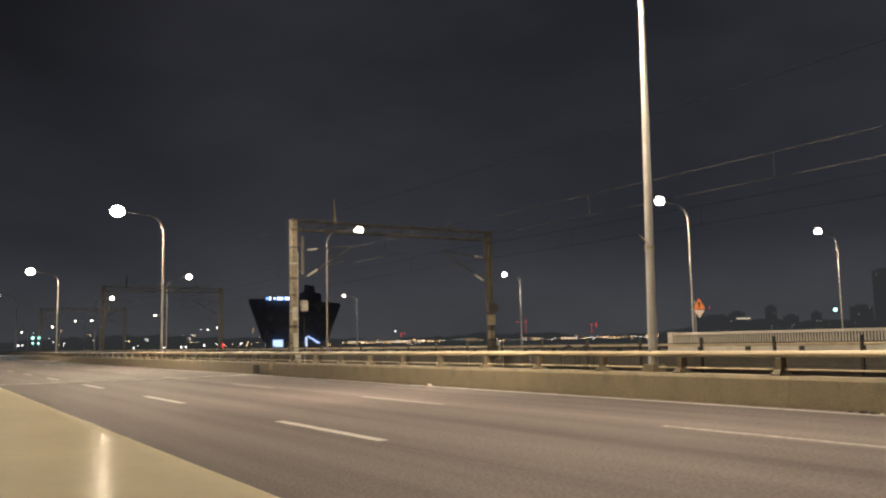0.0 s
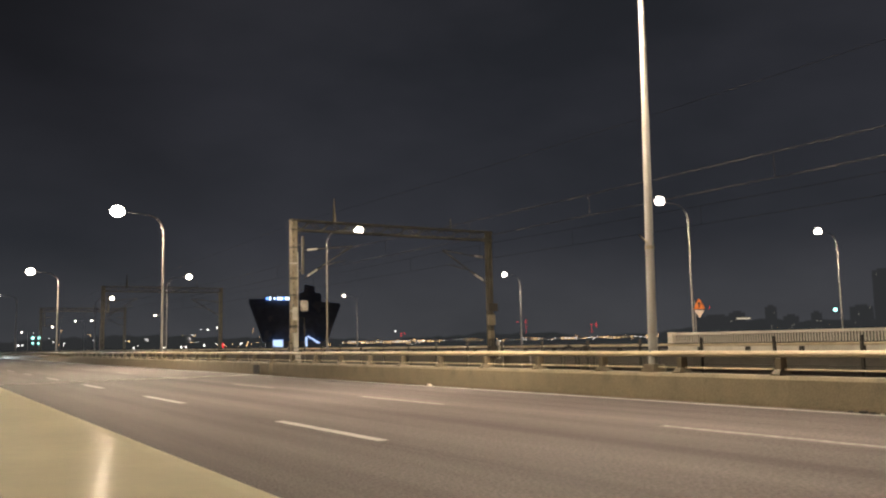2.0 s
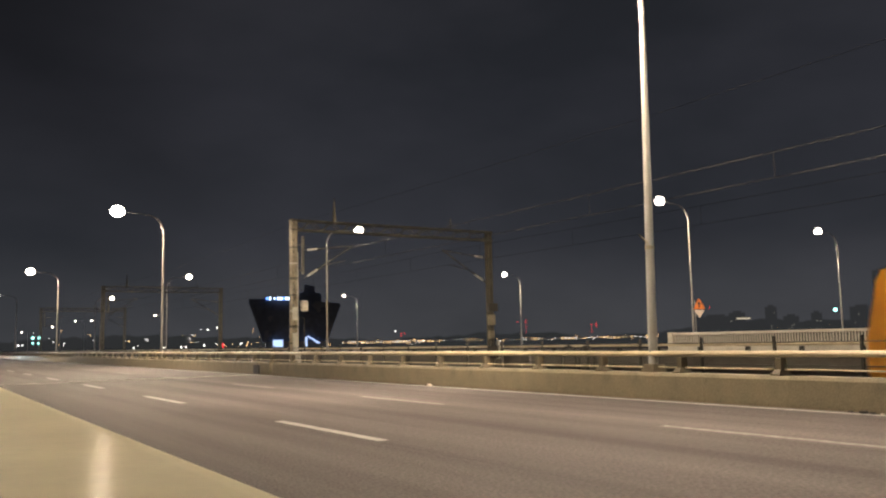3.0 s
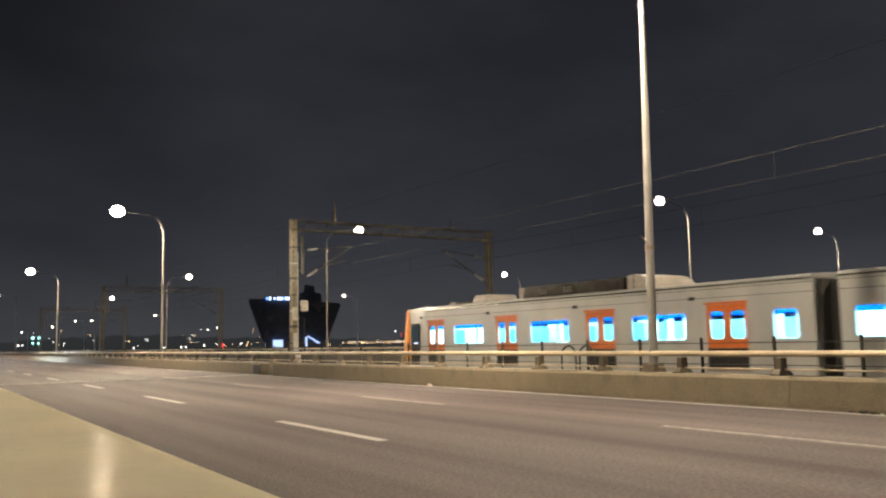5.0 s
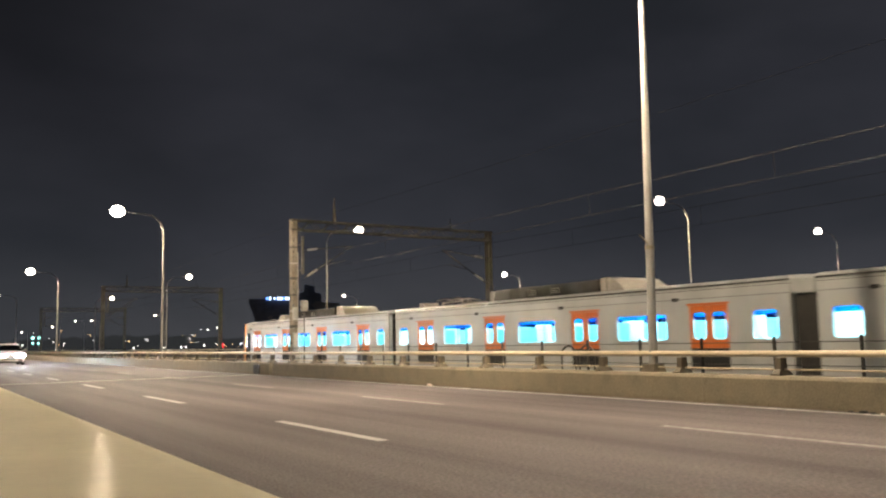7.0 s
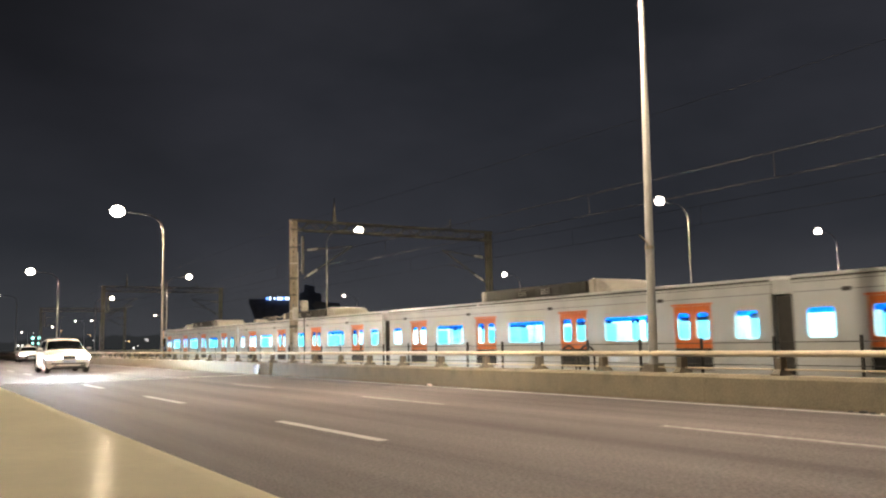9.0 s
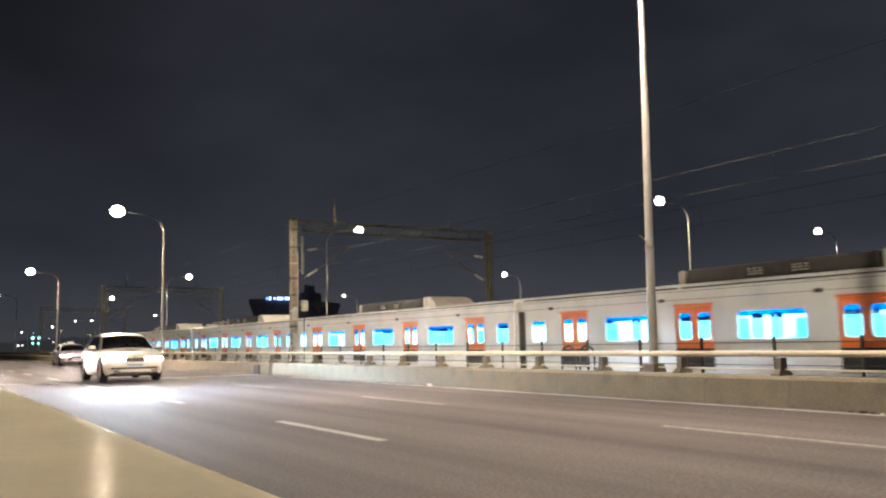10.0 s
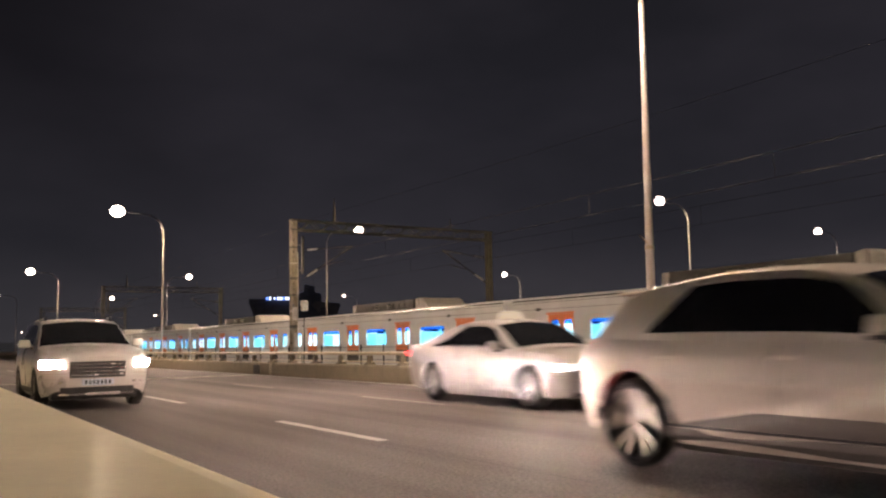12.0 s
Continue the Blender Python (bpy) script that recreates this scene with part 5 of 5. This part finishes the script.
CROSSOVER = dict(
    y0=-2.28, y1=2.22, axles=(-1.5, 1.5), arch=0.42, hub=0.365, tyre=0.365, rim=0.292, track=0.815, style=0,
    half=[(-2.28, 0.60), (-2.25, 0.71), (-2.17, 0.81), (-2.02, 0.885), (-1.7, 0.935), (0, 0.945), (1.7, 0.945), (2.05, 0.91), (2.17, 0.85), (2.22, 0.78)],
    belt=[(-2.28, 0.75), (-2.22, 0.80), (-2.0, 0.87), (-1.5, 0.945), (-1.05, 0.995), (0, 1.005), (1.5, 1.035), (2.05, 1.055), (2.17, 1.01), (2.22, 0.90)],
    sill=[(-2.28, 0.32), (-2.15, 0.24), (-1.9, 0.22), (1.9, 0.24), (2.14, 0.32), (2.22, 0.42)],
    roof=[(-1.22, 0.995), (-0.86, 1.225), (-0.38, 1.475), (0.05, 1.56), (0.6, 1.575), (1.2, 1.53), (1.62, 1.46), (1.74, 1.40), (2.02, 1.10), (2.12, 1.02)],
    cab=(-1.22, 2.11), tumble=0.36, crease=0.012, slash=0.032,
    glass=dict(side=(-0.98, 1.36), lead=0.62, tail=0.36, pillar=0.36, screen=(-1.13, -0.40), rear=(1.73, 2.02)),
    # The sill trim is body-coloured; this dark grey puts its shade in.
    mirror=(0.95, -0.78, 1.09), handles=(0.02, 1.08), handle_z=0.90, sill_x=0.935, sill_z=0.31, trim=CLADDING_AND_SHADE, lip=CAR_BLACK, tail_z=0.93, tail_x=0.74)
crossover, crossover_wheels = vehicle("crossover_car", "silver beige electric crossover with slim white headlamps, driving", "car", CROSSOVER, CAR_SILVER)
headlamp(crossover, [(0.30, -2.325), (0.50, -2.320), (0.68, -2.292), (0.81, -2.215), (0.895, -2.06)], 0.675, 0.745, HEAD_COLD, "slim white headlamp", False, 0.10, 0.0026, 0.0042)
front_slab(crossover, "grille_panel", [(-0.30, -2.30), (0.30, -2.30), (0.30, -2.20), (-0.30, -2.20)], 0.63, 0.76, CAR_BLACK, "black front panel", both=False)
front_slab(crossover, "lower_intake", [(-0.50, -2.300), (0.50, -2.300), (0.68, -2.268), (0.79, -2.19), (0.72, -2.05), (-0.72, -2.05), (-0.79, -2.19), (-0.68, -2.268)], 0.405, 0.465, CAR_BLACK, "black lower intake", both=False)
front_slab(crossover, "bumper_blade", [(-0.46, -2.300), (0.46, -2.300), (0.64, -2.262), (0.75, -2.18), (0.62, -2.1), (-0.62, -2.1), (-0.75, -2.18), (-0.64, -2.262)], 0.235, 0.285, CAR_BLACK, "black lower bumper blade", both=False)
front_slab(crossover, "bumper_insert", [(0.46, -2.306), (0.64, -2.276), (0.76, -2.205), (0.66, -2.1), (0.46, -2.2)], 0.30, 0.385, CHROME, "pale bumper insert")
front_slab(crossover, "bonnet_badge", [(-0.06, -2.288), (0.06, -2.288), (0.05, -2.22), (-0.05, -2.22)], 0.775, 0.80, CHROME, "small plain oval badge", both=False)
plate(crossover, -2.302, 0.53)


def flank_patch(spec, y0, y1, lo, hi, side, n=24, m=4, off=0.005):
    """A panel laid on the lower body between the heights lo(y) and hi(y)."""
    bm = bmesh.new()
    rows = []
    for i in range(n + 1):
        y = y0 + (y1 - y0) * i / n
        zs = [lo(y) + (hi(y) - lo(y)) * k / m for k in range(m + 1)]
        rows.append([bm.verts.new((side * (flank(spec, y, z) + off), y, z)) for z in zs])
    for r, q in zip(rows, rows[1:]):
        for k in range(m):
            bm.faces.new((r[k], r[k + 1], q[k + 1], q[k]))
    return bm


for s in (-1, 1):
    part("door_cladding", flank_patch(CROSSOVER, -0.92, 1.02, lambda y: 0.385, lambda y: 0.386 + 0.125 * max(0.0, min(1.0, (y + 0.92) / 0.18, (1.02 - y) / 0.75)), s), CLADDING_AND_SHADE, crossover, "grey lower door cladding", smooth=True)
    part("sill_line", flank_patch(CROSSOVER, -1.04, 1.06, lambda y: 0.362, lambda y: 0.384, s, off=0.003), CAR_BLACK, crossover, "black line along the sill", smooth=True)
    part("mirror_cap", boxed((-0.105, -0.062, -0.075), (0.105, 0.066, -0.02), (0.98, 0.98)), CAR_BLACK, crossover, "black lower mirror shell", bevel=0.015, at=pose(s * 1.05, -0.78, 1.085))
def bonnet_point(spec, y, f):
    """A point on the bonnet, f 0 at the centre line and 1 at its edge."""
    zt = curve(spec["belt"], y)
    crown = 0.045 * max(0.0, min(1.0, (spec["cab"][0] - y) / 0.4))
    return (f * flank(spec, y, zt), y, zt + crown * (1 - f * f) + 0.001)


for s in (-1, 1):
    part("bonnet_seam", tubed([bonnet_point(CROSSOVER, -2.16 + 0.92 * k / 12, s * (0.86 - 0.05 * k / 12)) for k in range(13)], 0.004, 5), CAR_BLACK, crossover)
    arm = cabin_point(CROSSOVER, -1.08, 0.74)
    tip = cabin_point(CROSSOVER, -0.98, 0.97)
    part("wiper", tubed([(s * arm.x, arm.y, arm.z + 0.015), (s * tip.x, tip.y, tip.z + 0.018)], 0.008, 6), CAR_BLACK, crossover, "black wiper arm")
part("toll_tag", boxed((-0.03, -0.53, 1.412), (0.03, -0.51, 1.436)), glow("blue_tag_light", (0.05, 0.05, 1.0), 0.5), crossover, "small blue lit tag behind the windscreen")
part("roof_spoiler", boxed((-0.60, 1.46, 1.43), (0.60, 1.95, 1.462), (0.96, 0.94)), CAR_SILVER, crossover, bevel=0.012)

SEDAN = dict(
    y0=-2.38, y1=2.52, axles=(-1.42, 1.42), arch=0.375, hub=0.33, tyre=0.33, rim=0.232, track=0.80, style=1,
    half=[(-2.38, 0.66), (-2.30, 0.78), (-2.1, 0.86), (-1.6, 0.915), (0, 0.925), (1.6, 0.92), (2.2, 0.86), (2.45, 0.78), (2.52, 0.70)],
    belt=[(-2.38, 0.66), (-2.30, 0.73), (-2.0, 0.82), (-1.3, 0.88), (-0.95, 0.91), (0, 0.925), (1.5, 0.965), (2.1, 1.015), (2.42, 1.01), (2.52, 0.86)],
    sill=[(-2.38, 0.28), (-2.2, 0.20), (-1.9, 0.18), (1.9, 0.19), (2.3, 0.26), (2.52, 0.38)],
    roof=[(-1.12, 0.92), (-0.75, 1.13), (-0.32, 1.345), (0.08, 1.41), (0.5, 1.415), (1.0, 1.345), (1.55, 1.18), (2.10, 1.015)],
    cab=(-1.12, 2.10), tumble=0.40, crease=0.008,
    glass=dict(side=(-0.88, 1.46), lead=0.55, tail=0.95, pillar=0.26, screen=(-1.04, -0.34), rear=(1.05, 1.95)),
    mirror=(0.92, -0.68, 0.97), handles=(0.0, 0.98), handle_z=0.84, sill_x=0.915, sill_z=0.26, trim=CAR_WHITE, lip=CAR_WHITE, tail_z=0.80, tail_x=0.81)
sedan, sedan_wheels = vehicle("taxi_sedan", "white taxi sedan with a lit roof lamp, driving", "car", SEDAN, CAR_WHITE)
headlamp(sedan, [(0.40, -2.415), (0.64, -2.385), (0.79, -2.30), (0.885, -2.10)], 0.60, 0.67, HEAD_SEDAN, "white headlamp", True)
front_slab(sedan, "grille", [(-0.52, -2.388), (0.52, -2.388), (0.52, -2.25), (-0.52, -2.25)], 0.36, 0.60, CAR_BLACK, "dark wide grille", both=False)
front_slab(sedan, "lower_intake", [(-0.62, -2.375), (0.62, -2.375), (0.74, -2.3), (0.74, -2.15), (-0.74, -2.15), (-0.74, -2.3)], 0.24, 0.30, CAR_BLACK, "dark lower intake", both=False)
front_slab(sedan, "bumper_chrome", [(-0.62, -2.384), (0.62, -2.384), (0.72, -2.32), (0.72, -2.2), (-0.72, -2.2), (-0.72, -2.32)], 0.305, 0.325, CHROME, "chrome bumper strip", both=False)
plate(sedan, -2.392, 0.42)
for s in (-1, 1):
    part("window_strip", tubed([(s * (cabin_point(SEDAN, y, 0.085).x + 0.008), y, cabin_point(SEDAN, y, 0.085).z) for y in [-0.86 + 2.3 * k / 14 for k in range(15)]], 0.008, 6), CHROME, sedan, "chrome strip under the side glass", smooth=True)
bm = boxed((-0.24, -0.10, 0.0), (0.24, 0.10, 0.15), (0.72, 0.55))
part("roof_lamp", bm, TAXI_GLOW, sedan, "pale lit taxi roof lamp", bevel=0.03, smooth=True, at=pose(0, 0.22, 1.425))

WAGON = dict(
    y0=-2.25, y1=2.22, axles=(-1.335, 1.335), arch=0.41, hub=0.35, tyre=0.35, rim=0.24, track=0.81, style=1,
    half=[(-2.25, 0.70), (-2.18, 0.80), (-2.0, 0.88), (-1.6, 0.92), (0, 0.925), (1.6, 0.925), (2.0, 0.89), (2.17, 0.82), (2.22, 0.75)],
    belt=[(-2.25, 0.88), (-2.18, 0.96), (-1.9, 1.02), (-1.3, 1.07), (-0.95, 1.10), (0, 1.11), (1.5, 1.15), (2.08, 1.17), (2.18, 1.10), (2.22, 1.0)],
    sill=[(-2.25, 0.34), (-2.1, 0.26), (-1.8, 0.23), (1.8, 0.25), (2.1, 0.34), (2.22, 0.44)],
    roof=[(-1.0, 1.11), (-0.7, 1.28), (-0.18, 1.58), (0.2, 1.655), (0.8, 1.665), (1.5, 1.62), (1.95, 1.54), (2.05, 1.48), (2.15, 1.2), (2.18, 1.14)],
    cab=(-1.0, 2.17), tumble=0.30, crease=0.010,
    glass=dict(side=(-0.66, 1.75), lead=0.55, tail=0.45, pillar=0.36, screen=(-0.93, -0.2), rear=(1.98, 2.14)),
    mirror=(0.92, -0.60, 1.17), handles=(0.04, 1.02), handle_z=0.97, sill_x=0.915, sill_z=0.32, trim=CAR_BLACK, lip=CAR_BLACK, tail_z=0.98, tail_x=0.74)
wagon, wagon_wheels = vehicle("sport_utility_car", "pale grey sport utility car with glaring headlamps, driving", "car", WAGON, CAR_PEARL)
headlamp(wagon, [(0.62, -2.285), (0.75, -2.255), (0.88, -2.14), (0.91, -2.03)], 0.735, 0.865, HEAD_WARM, "glaring warm white headlamp", True, dip=0.0010)
front_slab(wagon, "grille", [(-0.46, -2.266), (0.46, -2.266), (0.46, -2.15), (-0.46, -2.15)], 0.56, 0.84, CAR_BLACK, "dark barred grille", both=False)
for z in (0.60, 0.66, 0.72, 0.78):
    front_slab(wagon, "grille_bar", [(-0.45, -2.276), (0.45, -2.276), (0.45, -2.25), (-0.45, -2.25)], z, z + 0.022, CHROME, "", both=False, bevel=0.003)
front_slab(wagon, "lower_intake", [(-0.58, -2.262), (0.58, -2.262), (0.72, -2.2), (0.72, -2.1), (-0.72, -2.1), (-0.72, -2.2)], 0.30, 0.40, CAR_BLACK, "dark lower intake", both=False)
front_slab(wagon, "skid_plate", [(-0.48, -2.268), (0.48, -2.268), (0.62, -2.2), (0.62, -2.1), (-0.62, -2.1), (-0.62, -2.2)], 0.255, 0.295, CHROME, "pale skid plate", both=False)
front_slab(wagon, "fog_lamp", [(0.58, -2.262), (0.74, -2.225), (0.80, -2.14), (0.58, -2.16)], 0.46, 0.50, CHROME, "small bright fog lamp trim")
plate(wagon, -2.27, 0.48)
for s in (-1, 1):
    part("roof_bar", tubed([(s * 0.60, -0.05, 1.60), (s * 0.60, 0.05, 1.68), (s * 0.60, 1.45, 1.67), (s * 0.60, 1.6, 1.58)], 0.018, 6), CHROME, wagon, "roof rail", smooth=True)

# ---------------------------------------------------------------- what moves


def train_front(t):
    """Where the train's nose is: a steady 37.5 km/h."""
    return 31.7 + 10.43 * (t - 5.0)


def along(keys, t):
    """Place along the road at t by (seconds, y) keys, steady before and after them."""
    for (a, p), (b, q) in zip(keys, keys[1:]):
        if t <= b or (b, q) == keys[-1]:
            return p + (q - p) * (t - a) / (b - a)


def drive(car, wheels, x, keys, radius):
    walk(car, [(0.25 * k, pose(x, along(keys, 0.25 * k), 0)) for k in range(49)])
    start = along(keys, 0.0)
    for w, home, s in wheels:
        rows = []
        for k in range(721):
            turn = math.degrees((start - along(keys, k / 60.0)) / radius)
            rows.append((k / 60.0, home @ pose(0, 0, 0, turn * (1 if s < 0 else -1))))
        walk(w, rows)


def motions():
    for i, c in enumerate(cars):
        walk(c, [(0.5 * k, pose(19.31, train_front(0.5 * k) - 20.2 * i - (0.0, 0.04, 0.15)[min(i, 2)], -1.05)) for k in range(25)])
    drive(crossover, crossover_wheels, 5.97, [(0.0, 163.3), (10.0, 30.22), (11.0, 16.97), (12.0, 3.67)], 0.365)
    drive(sedan, sedan_wheels, 8.97, [(0.0, 307.0), (11.0, 36.9), (11.5, 24.18), (12.0, 11.9)], 0.33)
    drive(wagon, wagon_wheels, 2.78, [(0.0, 213.0), (11.0, 35.1), (11.5, 26.1), (12.0, 18.2)], 0.35)


motions()
